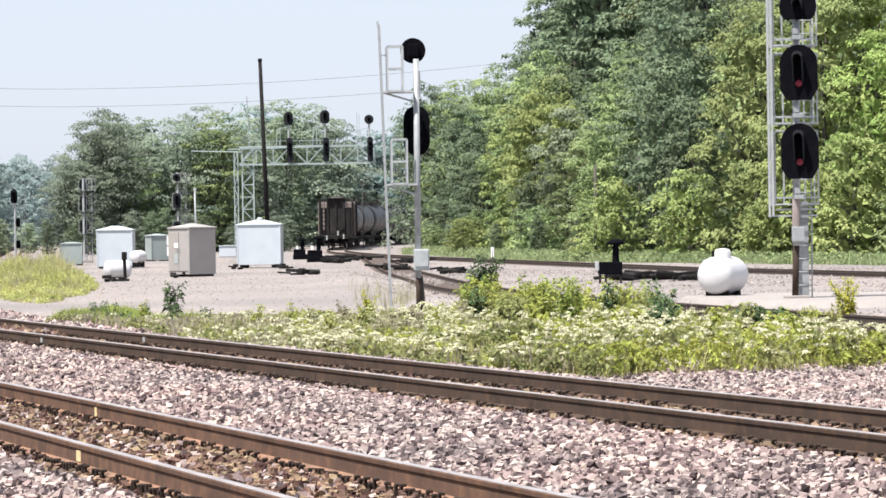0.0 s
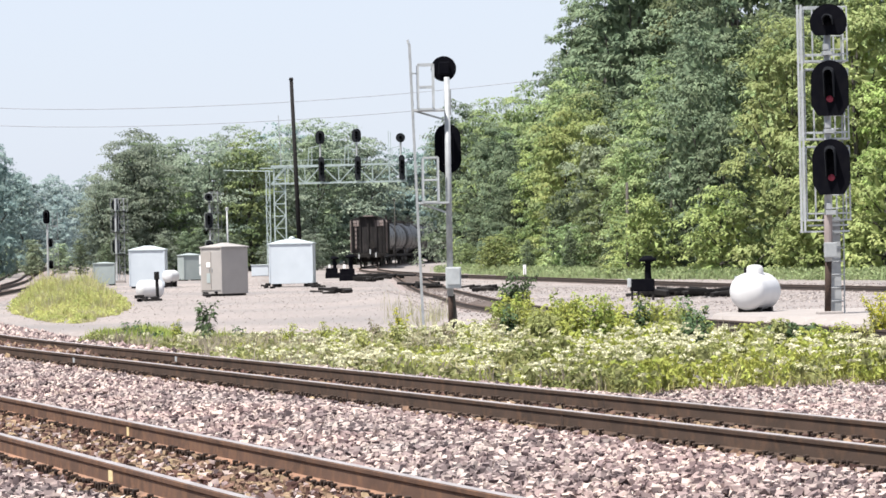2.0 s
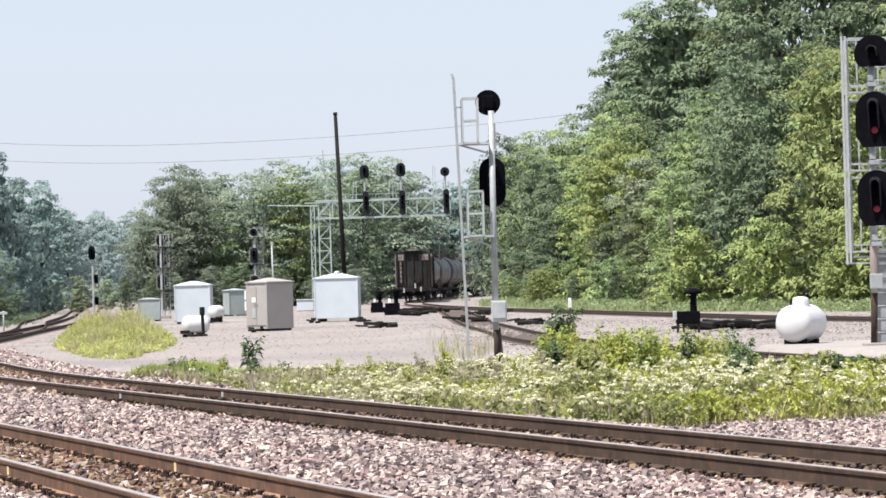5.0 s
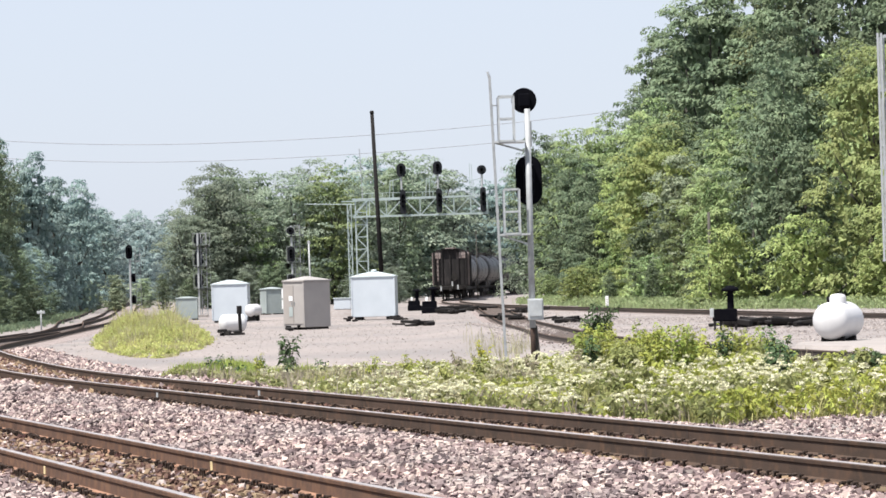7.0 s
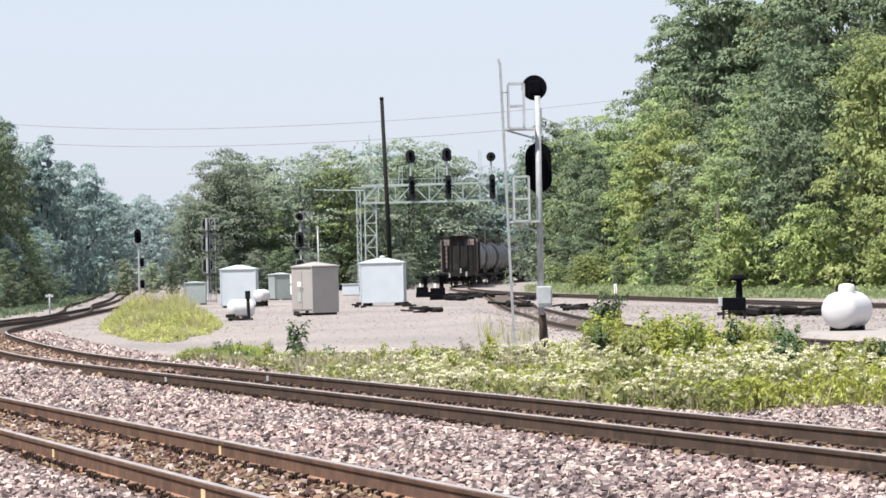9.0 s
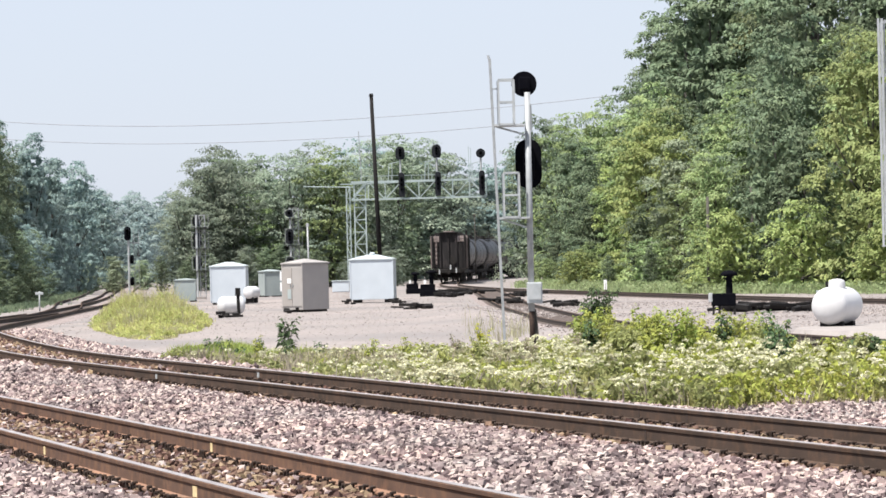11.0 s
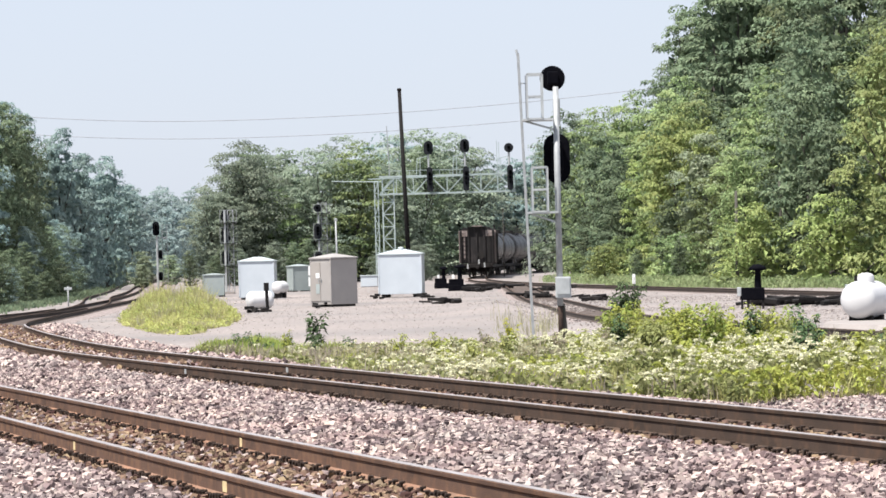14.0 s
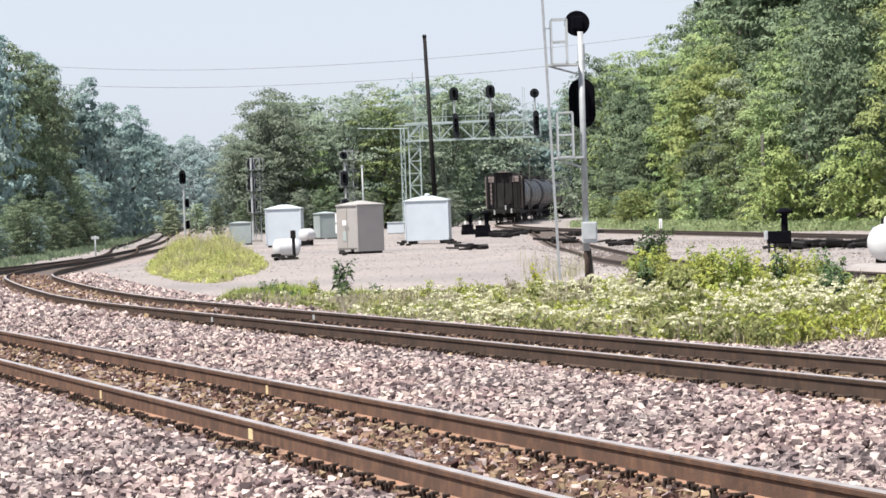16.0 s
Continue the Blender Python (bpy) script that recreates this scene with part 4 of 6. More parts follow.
def build_vent_post(x, y):
    post = thing("valve_post", pose(x, y, ground_z(x, y), 0, 0, 10), "dark steel valve post on a plank base", "valve post")
    b = B()
    rod(b, (0, 0, 0.05), (-0.03, 0, 1.05), 0.07, seg=10)
    part("pipe", b, "pole_wood", post)
    b = B()
    box(b, (-0.03, 0, 1.05), (0.2, 0.2, 0.34), bevel=0.03)
    part("cap", b, "pole_wood", post)
    b = B()
    box(b, (-0.35, 0, 0.04), (1.0, 0.5, 0.12), bevel=0.02)
    part("base", b, "undergear", post)
    return post


build_vent_post(-6.2, 152.5)

# pale apron under the tank and the tall signal
b = B()
ring = []
for i in range(26):
    a = 2 * math.pi * i / 26
    r = 1.0 + 0.10 * noise.noise((math.cos(a) * 2, math.sin(a) * 2, 5.0))
    ring.append((12.9 + 3.55 * r * math.cos(a), 84.0 + 5.5 * r * math.sin(a)))
top = [b.verts.new((x, y, 0.0)) for x, y in ring]
low = [b.verts.new((12.9 + (x - 12.9) * 1.05, 84 + (y - 84) * 1.08, -0.24)) for x, y in ring]
b.faces.new(top)
for i in range(26):
    b.faces.new((low[i], low[(i + 1) % 26], top[(i + 1) % 26], top[i]))
tagged(finish("apron", b, "concrete"), "pale concrete apron beneath the propane tank and signal", "pavement", kind="structure")


# ---- signals ----
def oval(w, h, flat=0.18, n=10):
    """A signal background: round above, blunt below."""
    r = w / 2
    pts = [(r * math.cos(a), h / 2 - r + r * math.sin(a)) for a in [math.pi * i / n for i in range(n + 1)]]
    c = w * flat
    return pts + [(-r, -h / 2 + c * 1.6), (-r + c, -h / 2), (r - c, -h / 2), (r, -h / 2 + c * 1.6)]


def racetrack(w, h, n=10):
    r = w / 2
    up = [(r * math.cos(a), h / 2 - r + r * math.sin(a)) for a in [math.pi * i / n for i in range(n + 1)]]
    return up + [(-x, -z) for x, z in up]


def signal_head(parent, x, y, z, w, h, lamps, face=-1, turn=0.0, lit=None, round_top=False, paint="black", flat=0.5):
    """A signal head: background plate, case, a hood over every lens; face -1 looks towards the viewer."""
    m = pose(x, y, z, 0, 0, turn)
    b = B()
    if lamps == 1:
        outline = [(w / 2 * math.cos(2 * math.pi * i / 28), max(w / 2 * math.sin(2 * math.pi * i / 28), -w * flat)) for i in range(28)]
    else:
        outline = racetrack(w, h) if round_top else oval(w, h)
    plate(b, outline, 0.03)
    head = part("signal_head", b, paint, parent)
    head.matrix_basis = m
    b = B()
    hh = h * 0.62 if lamps > 1 else w * 0.5
    box(b, (0, -face * 0.17, 0), (w * 0.42, 0.28, hh), bevel=0.03)
    part("case", b, paint, head)
    gap = hh / max(1, lamps)
    r = min(0.078, gap * 0.42)
    # one deep tunnel hood over the column of lenses
    up = hh / 2 if lamps > 1 else r * 1.3
    arch = [(r * 1.45 * math.cos(radians(180 * k / 10)), up - r * 0.4 + r * 1.45 * math.sin(radians(180 * k / 10))) for k in range(11)]
    arch = [(r * 1.45, -up * 0.55)] + arch + [(-r * 1.45, -up * 0.55)]
    b = B()
    rows = []
    for scale, d in ((1.0, 0.0), (1.0, 0.30), (0.86, 0.30), (0.86, 0.0)):
        rows.append([b.verts.new((px * scale, face * (0.016 + d * (1.0 if pz > 0 else 0.5)), pz * (scale if pz > 0 else 1.0))) for px, pz in arch])
    for p, q in zip(rows, rows[1:]):
        for k in range(len(arch) - 1):
            b.faces.new((p[k], p[k + 1], q[k + 1], q[k]))
    bmesh.ops.recalc_face_normals(b, faces=b.faces)
    # hoods facing the viewer are coloured lighter for the sheen on them
    part("hood", b, "lifted_black" if face < 0 else paint, head)
    for i in range(lamps):
        zc = (i - (lamps - 1) / 2) * gap * 0.95
        b = B()
        lathe(b, [(0.0, 0.03), (r * 0.6, 0.024), (r, 0.0)], 16, Matrix.Translation((0, face * 0.018, zc)) @ Matrix.Rotation(radians(90 if face < 0 else -90), 4, "X"))
        part("lens", b, "red_lens" if (lit is not None and i == lit) else "black", head, "red lens" if (lit is not None and i == lit) else "", smooth=True)
    return head


def ladder(parent, a, b_, across, width=0.42, step=0.32, mat="alu", r=0.022):
    """A ladder from a to b_; across: the way its rungs run."""
    a, b_, across = Vector(a), Vector(b_), Vector(across).normalized()
    lad = B()
    for s in (-0.5, 0.5):
        bar(lad, a + across * width * s, b_ + across * width * s, r * 2.2, r * 1.4)
    ob = part("ladder", lad, mat, parent)
    n = int((b_ - a).length / step)
    for i in range(1, n):
        c = a.lerp(b_, i / n)
        q = B()
        rod(q, c - across * width * 0.5, c + across * width * 0.5, r * 0.7, seg=6)
        part("rung", q, mat, ob)
    return ob


def frame_rect(parent, x1, z1, x2, z2, y, w=0.045, mat="alu", mids=(), name="guard_frame"):
    b = B()
    for p, q in (((x1, y, z1), (x2, y, z1)), ((x1, y, z2), (x2, y, z2)), ((x1, y, z1), (x1, y, z2)), ((x2, y, z1), (x2, y, z2))):
        bar(b, p, q, w)
    for mz in mids:
        bar(b, (x1, y, mz), (x2, y, mz), w * 0.9)
    return part(name, b, mat, parent)


def build_mast_signal():
    s = thing("mast_signal", pose(3.37, 86.0, -0.36), "grey pole signal seen from behind, with ladder and black heads", "railway signal")
    b = B()
    rod(b, (0, 0, 0.9), (0.02, 0, 6.05), 0.075, 0.068, 16)
    part("pole", b, "galvanised", s, smooth=True)
    b = B()
    rod(b, (0, 0, -0.1), (0, 0, 1.1), 0.06, seg=14)
    part("lower_pole", b, "spike", s, "dark rusty lower pole", smooth=True)
    for dx in (0.09, 0.16):
        b = B()
        rod(b, (dx, 0.05, 0.0), (dx * 0.5, 0.05, 0.95), 0.028, seg=8)
        part("conduit", b, "bark", s)
    b = B()
    box(b, (0.075, -0.12, 1.33), (0.36, 0.24, 0.50), bevel=0.025)
    bx = part("junction_box", b, "alu", s, "pale grey junction box")
    b = B()
    box(b, (0.075, -0.255, 1.36), (0.30, 0.02, 0.38), bevel=0.006)
    part("lid", b, "alu", bx)
    b = B()
    box(b, (0.0, 0, 0.02), (0.6, 0.6, 0.24), bevel=0.03)
    part("foundation", b, "concrete", s)
    signal_head(s, -0.03, 0.5, 6.27, 0.60, 0.60, 1, 1, 0)
    signal_head(s, 0.03, 0.5, 4.38, 0.62, 1.18, 3, 1, 0, round_top=True)
    b = B()
    rod(b, (0.07, 0, 5.15), (0.07, 0, 5.75), 0.045, seg=10)
    part("cable_elbow", b, "galvanised", s)
    # the ladder stands beside the pole, seen on edge
    ladder(s, (-0.64, 0.1, 0.0), (-0.84, 0.1, 6.85), (0.05, 1, 0), 0.40, 0.32, "galvanised", 0.038)
    b = B()
    rod(b, (-0.84, 0.1, 6.8), (-0.88, 0.1, 6.95), 0.03, seg=8)
    part("ladder_hook", b, "alu", s)
    for z1, z2, dx in ((5.30, 6.35, 0.0), (3.12, 4.16, 0.07)):
        for y in (-0.22, 0.42):
            frame_rect(s, -0.66 + dx, z1, -0.30 + dx, z2, y, 0.042, "alu", mids=((z1 + z2) / 2,))
        b = B()
        box(b, (-0.42 + dx, 0.1, z1 - 0.02), (0.72, 0.66, 0.045))
        part("platform", b, "alu", s)
        b = B()
        bar(b, (-0.72 + dx, 0.1, z1 - 0.04), (-0.02, 0.0, z1 - 0.26), 0.045)
        part("brace", b, "alu", s)
        b = B()
        bar(b, (-0.82 + dx, 0.1, z2 - 0.2), (-0.66 + dx, 0.1, z2 - 0.2), 0.03)
        part("stay", b, "alu", s)
    return s


build_mast_signal()


def build_triple_signal():
    z0 = -0.02
    s = thing("triple_signal", pose(11.76, 82.0, z0), "tall galvanised signal with three black heads and caged platforms", "railway signal")
    b = B()
    rod(b, (0.0, 0.12, 1.2), (0.08, 0.12, 6.8), 0.085, 0.08, 14)
    part("pole", b, "galvanised", s, smooth=True)
    b = B()
    rod(b, (-0.04, 0.12, 0.0), (0.0, 0.12, 1.32), 0.075, seg=12)
    part("lower_pole", b, "spike", s, "dark stained lower pole", smooth=True)
    b = B()
    rod(b, (0.0, 0.1, 1.55), (0.01, 0.1, 2.25), 0.095, seg=12)
    part("rusty_collar", b, "hopper_pale", s, "rusty pole collar")
    b = B()
    box(b, (0.02, -0.08, 1.46), (0.27, 0.22, 0.34), bevel=0.02)
    part("junction_box", b, "galvanised", s)
    b = B()
    box(b, (0.0, 0.12, -0.02), (0.55, 0.55, 0.2), bevel=0.03)
    part("foundation", b, "concrete", s)
    heads = ((6.57, 0.84, 0.9, None), (5.10, 0.85, 1.25, 0), (3.33, 0.85, 1.25, 0))
    for z, w, h, lit in heads:
        signal_head(s, 0.07, -0.16, z, w, h, 3 if h > 1 else 1, -1, -16, lit, flat=0.34)
    # caged platforms behind the heads
    for z1, z2 in ((5.73, 6.95), (3.97, 5.55), (2.14, 3.80)):
        for y in (0.25, 0.85):
            frame_rect(s, -0.44, z1, 0.54, z2, y, 0.032, mids=(z1 + 0.15,))
        for x in (-0.16, 0.20, 0.32):
            b = B()
            bar(b, (x, 0.85, z1), (x, 0.85, z2), 0.034)
            part("upright", b, "alu", s)
        b = B()
        for i in range(9):
            box(b, (0.05, 0.22 + i * 0.08, z1), (1.02, 0.03, 0.035))
        part("grating", b, "alu", s)
        for x in (-0.44, 0.54):
            b = B()
            for zz in (z1 + 0.5, z1 + 1.0):
                bar(b, (x, 0.25, zz), (x, 0.85, zz), 0.032)
            part("side_rail", b, "alu", s)
        b = B()
        box(b, (0.06, 0.06, z1 + 0.16), (0.22, 0.3, 0.1), bevel=0.01)
        box(b, (0.02, 0.02, z1 + 0.3), (0.12, 0.2, 0.14), bevel=0.01)
        part("bracket", b, "galvanised", s)
    for x in (-0.58, -0.50):
        b = B()
        bar(b, (x, 0.2, 1.88), (x, 0.2, 7.0), 0.045)
        part("long_post", b, "alu", s)
    b = B()
    for x1, x2, zz in ((-0.60, 0.52, 1.88), (-0.42, 0.50, 2.02)):
        bar(b, (x1, 0.3, zz), (x2, 0.3, zz), 0.04)
    part("lower_beam", b, "alu", s)
    ladder(s, (0.22, 0.5, 0.0), (0.27, 0.5, 6.9), (1, 0, 0), 0.36, 0.30, "galvanised", 0.02)
    b = B()
    box(b, (0.2, 0.62, 1.1), (0.3, 0.04, 2.2))
    part("climb_guard", b, "galvanised", s, "plain grey steel sheet")
    return s


build_triple_signal()


def lattice(parent, a, b_, w, d, bays, r=0.035, mat="truss", name="lattice_post"):
    """A four-cornered lattice between a and b_ (upright or level)."""
    a, b_ = Vector(a), Vector(b_)
    ax = (b_ - a).normalized()
    side = Vector((1, 0, 0)) if abs(ax.z) > 0.5 else Vector((0, 0, 1))
    deep = Vector((0, 1, 0))
    bm = B()
    for sx in (-0.5, 0.5):
        for sy in (-0.5, 0.5):
            o = side * w * sx + deep * d * sy
            bar(bm, a + o, b_ + o, r * 2.2)
    post = part(name, bm, mat, parent)
    for i in range(bays):
        p, q = a.lerp(b_, i / bays), a.lerp(b_, (i + 1) / bays)
        for sy in (-0.5, 0.5):
            o = deep * d * sy
            s = 1 if i % 2 else -1
            bm = B()
            bar(bm, p + side * w * 0.5 * s + o, q - side * w * 0.5 * s + o, r * 1.3)
            bar(bm, q - side * w * 0.5 + o, q + side * w * 0.5 + o, r * 1.3)
            part("lacing", bm, mat, post)
        for sx in (-0.5, 0.5):
            o = side * w * sx
            s = 1 if i % 2 else -1
            bm = B()
            bar(bm, p + deep * d * 0.5 * s + o, q - deep * d * 0.5 * s + o, r * 1.1)
            part("lacing", bm, mat, post)
    return post


def build_gantry():
    x0, y0 = -1.78, 260.0
    z0 = ground_z(x0, y0)
    g = thing("signal_gantry", pose(x0, y0, z0), "pale steel cantilever signal bridge carrying three black signals", "signal bridge")
    lattice(g, (0, 0, 0), (0, 0, 7.95 - z0), 0.80, 0.80, 9, 0.04)
    lattice(g, (-0.85, 1.4, 0), (-0.85, 1.4, 7.75 - z0), 0.26, 0.8, 9, 0.03)
    zt, zb = 8.02 - z0, 6.76 - z0
    lattice(g, (-0.6, 0, (zt + zb) / 2), (9.0, 0, (zt + zb) / 2 + 0.02), zt - zb, 1.1, 8, 0.042, name="truss")
    b = B()
    bar(b, (-1.4, 0.5, zt - 0.12), (9.0, 0.5, zt + 0.02), 0.07)
    part("cable_tray", b, "truss", g)
    b = B()
    for i in range(24):
        box(b, (0.2 + i * 0.37, 0, zb + 0.07), (0.28, 0.9, 0.03))
    part("walkway", b, "truss", g)
    # hand rail
    for i in range(13):
        b = B()
        bar(b, (0.1 + i * 0.72, 0.55, zt), (0.1 + i * 0.72, 0.55, zt + 0.42), 0.035)
        part("rail_post", b, "truss", g)
    b = B()
    bar(b, (0.1, 0.55, zt + 0.42), (8.8, 0.55, zt + 0.42), 0.035)
    part("hand_rail", b, "truss", g)
    for i, (x, z) in enumerate(((2.92, 10.0), (5.50, 10.08), (8.62, 9.85))):
        b = B()
        rod(b, (x, -0.6, zb + 0.2), (x, -0.6, z - z0), 0.075, seg=10)
        part("signal_pole", b, "alu", g)
        if i < 2:
            signal_head(g, x, -0.75, z - z0, 0.66, 0.95, 3, -1, paint="lifted_black")
        else:
            signal_head(g, x, -0.75, z - z0, 0.66, 0.66, 1, -1, paint="lifted_black")
        signal_head(g, x + 0.06, -0.72, 7.75 - z0, 0.42, 1.75, 3, -1, paint="lifted_black")
        b = B()
        bar(b, (x - 0.9, -0.55, zt - 0.2), (x - 0.8, -0.55, z - 0.75 - z0), 0.05)
        bar(b, (x - 0.8, -0.55, z - 0.75 - z0), (x - 0.05, -0.6, z - 0.6 - z0), 0.05)
        bar(b, (x - 0.6, -0.55, z - 0.7 - z0), (x - 0.6, -0.55, zt), 0.04)
        part("ladder_cage", b, "truss", g)
        if i == 2:
            b = B()
            bar(b, (x - 0.85, -0.5, zt), (x - 0.85, -0.5, z - z0 + 0.5), 0.05)
            bar(b, (x - 0.7, -0.5, zt), (x - 0.7, -0.5, z - z0 + 0.4), 0.05)
            part("ladder_rail", b, "truss", g)
    b = B()
    rod(b, (-0.4, 0.2, zt - 0.35), (-4.0, 0.2, zt - 0.22), 0.03, seg=6)
    part("stay_cable", b, "truss", g)
    b = B()
    rod(b, (0.15, 0, zt), (0.0, 0, zt + 3.6), 0.028, seg=6)
    part("whip_aerial", b, "galvanised", g)
    for x, z in ((0.0, 0.0), (-0.85, 0.0)):
        b = B()
        box(b, (x, 0 if x == 0 else 1.4, 0.05), (1.3, 1.3, 0.5), bevel=0.04)
        part("foundation", b, "concrete", g)
    return g


build_gantry()


def build_lattice_signal(x, y, top, label, heads, dark=False, back=0.0):
    z0 = ground_z(x, y)
    s = thing("lattice_signal", pose(x, y, z0), label, "railway signal")
    mat = "galvanised"
    lattice(s, (0.35, 0.3, 0), (0.35, 0.3, top - z0), 0.36, 0.36, 11, 0.018, mat)
    b = B()
    rod(b, (0, 0, 0), (0, 0, top - z0), 0.075, seg=10)
    part("pole", b, "alu", s)
    for z, h in heads:
        if back:
            signal_head(s, 0.0, back, z - z0, 0.56, h, 3 if h > 0.6 else 1, 1, paint="lifted_black")
        else:
            signal_head(s, -0.06 if dark else -0.1, -0.18, z - z0, 0.50, h, 3 if h > 0.6 else 1, -1, paint="lifted_black")
        for w in (0.9, 1.0):
            b = B()
            box(b, (0.25, 0.2, z - z0 - h * 0.5 - 0.1), (w, 0.8, 0.05))
            part("platform", b, mat, s)
        frame_rect(s, -0.35, z - z0 - h * 0.5, 0.75, z - z0 + h * 0.5, 0.5, 0.028, mat)
    b = B()
    box(b, (0.1, 0.1, 0.0), (0.9, 0.8, 0.35), bevel=0.03)
    part("foundation", b, "concrete", s)
    return s


build_lattice_signal(-12.4, 240.0, 5.6, "grey lattice signal with two dark heads behind the sheds", ((5.25, 0.75), (4.0, 1.0), (2.5, 0.9)), back=0.62)
build_lattice_signal(-6.2, 238.0, 5.9, "lattice signal with dark heads and a white pole", ((5.55, 0.5), (4.05, 1.0), (2.3, 0.9)), True)


def build_slim_signal(x, y, top):
    """A thin pole with one tall head and two lower ones seen from behind, and a narrow ladder frame."""
    z0 = ground_z(x, y)
    s = thing("slim_signal", pose(x, y, z0), "slim pale pole signal with a black head at the far curve", "railway signal")
    b = B()
    rod(b, (0, 0, 0), (0, 0, top - z0), 0.08, 0.07, 10)
    part("pole", b, "alu", s)
    for z, w, h in ((top + 0.05, 0.46, 0.95), (top - 1.75, 0.28, 0.62), (top - 3.25, 0.28, 0.6)):
        signal_head(s, -0.04 if h > 0.9 else 0.22, -0.2, z - z0, w, h, 3, -1, paint="black")
    ladder(s, (0.55, 0.3, 0.0), (0.50, 0.3, top - z0 + 0.3), (1, 0, 0), 0.34, 0.45, "galvanised", 0.022)
    for z in (top - 0.6, top - 2.5):
        b = B()
        box(b, (0.28, 0.2, z - z0), (0.75, 0.5, 0.05))
        part("platform", b, "galvanised", s)
    b = B()
    box(b, (0.1, 0.1, 0.0), (0.9, 0.8, 0.35), bevel=0.03)
    part("foundation", b, "concrete", s)
    return s


build_slim_signal(-17.85, 254.0, 4.65)


def build_pole(name, x, y, top, r, lean, mat, label, category, head=None, head_mat=None):
    z0 = ground_z(x, y)
    p = thing(name, pose(x, y, z0), label, category)
    b = B()
    rod(b, (0, 0, -0.4), (lean, 0, top - z0), r, r * 0.72, 12)
    part("shaft", b, mat, p, smooth=True)
    if head:
        b = B()
        box(b, (lean, 0, top - z0 - 0.12), head, bevel=0.02)
        part("cap", b, head_mat or mat, p)
    return p


build_pole("utility_pole", -0.36, 250.0, 13.8, 0.17, -0.42, "pole_wood", "tall leaning dark creosoted wooden pole without wires", "utility pole", (0.3, 0.3, 0.12))
build_pole("steel_post", -5.0, 236.0, 4.85, 0.07, -0.05, "galvanised", "slim grey steel post behind the sheds", "post", (0.2, 0.1, 0.2))
build_pole("steel_post", 8.4, 345.0, 6.9, 0.045, 0.0, "bark", "slim grey steel post beside the far track", "post", (0.2, 0.1, 0.2))
build_pole("tree_stump", 18.2, 207.0, 5.4, 0.11, 0.05, "bark", "bare dead tree trunk at the wood edge", "dead tree")
build_pole("tree_stump", 20.6, 205.0, 6.2, 0.10, -0.08, "bark", "bare slender tree trunk at the wood edge", "dead tree")
build_pole("marker_post", 11.33, 190.0, 0.75, 0.04, 0.0, "bark", "short white-topped marker post beside the far track", "marker post", (0.16, 0.05, 0.5), "sign_white")
build_pole("marker_post", -18.6, 196.0, 1.0, 0.05, 0.0, "galvanised", "pale marker post at the edge of the trackside trees", "marker post", (0.42, 0.08, 0.14), "alu")


# ---- switch machines and trackside gear ----
def build_switch_stand(x, y, z, s, label, pale=True, solid=False):
    w = thing("switch_stand", pose(x, y, z) @ Matrix.Diagonal((s, s, s, 1)), label, "switch stand")
    b = B()
    box(b, (0, 0, 0.42), (0.78, 0.6, 0.42), bevel=0.04)
    part("case", b, "black", w)
    b = B()
    rod(b, (0.2, 0, 0.6), (0.2, 0, 1.2), 0.12, 0.10, 12)
    part("stem", b, "black", w)
    b = B()
    lathe(b, [(0.0, 0.16), (0.12, 0.15), (0.27, 0.07), (0.30, -0.02), (0.14, -0.05)], 16, Matrix.Translation((0.2, 0, 1.24)))
    part("cap", b, "black", w, "black mushroom-shaped cap", smooth=True)
    for dx in (-0.36, -0.16, 0.34):
        b = B()
        box(b, (dx, -0.2, 0.08), (0.07, 0.1, 0.34))
        part("leg", b, "undergear", w)
    if solid:
        b = B()
        box(b, (0.05, 0, 0.14), (0.95, 0.7, 0.34), bevel=0.03)
        part("motor_case", b, "black", w)
        b = B()
        box(b, (-0.15, -0.32, 0.75), (0.14, 0.05, 0.22), bevel=0.01)
        part("number_plate", b, "sign_white", w, "small white plate")
    if pale:
        b = B()
        box(b, (-0.44, -0.1, 0.5), (0.12, 0.3, 0.3), bevel=0.02)
        part("side_box", b, "alu", w, "pale side box")
    return w


build_switch_stand(11.2, 122.0, -0.06, 1.0, "black switch stand with a mushroom cap beside the track")
build_switch_stand(2.46, 222.0, 0.05, 1.15, "black switch machine with a capped stem near the gantry", False, True)
build_switch_stand(1.65, 240.0, 0.15, 1.0, "smaller black switch machine near the gantry", False, True)


def build_rod_heap(x, y, length, wide, n, turn, label, seed, lift=0.0):
    rng = random.Random(seed)
    h = thing("scrap_heap", pose(x, y, ground_z(x, y) + lift, 0, 0, turn), label, "scrap heap")
    for i in range(n):
        b = B()
        a = rng.uniform(-40, 40)
        box(b, (rng.uniform(-0.42, 0.42) * length, rng.uniform(-0.5, 0.5) * wide, 0.06 + 0.05 * (i % 4)),
            (length * rng.uniform(0.15, 0.5), rng.uniform(0.1, 0.24), rng.uniform(0.08, 0.18)), pose(0, 0, 0, rng.uniform(-12, 12), rng.uniform(-7, 7), a), bevel=0.02)
        part("timber", b, "undergear" if i % 3 else "pole_wood", h)
    return h


build_rod_heap(1.2, 165.0, 1.9, 1.2, 12, 4, "dark scrap ties and rods lying on the gravel", 1)
build_rod_heap(12.9, 126.0, 3.4, 1.2, 20, -4, "tangled black switch rods and timbers beside the track", 2, 0.06)
build_rod_heap(14.0, 128.5, 3.0, 1.0, 12, 3, "dark timbers and rods lying beside the track", 3, 0.06)
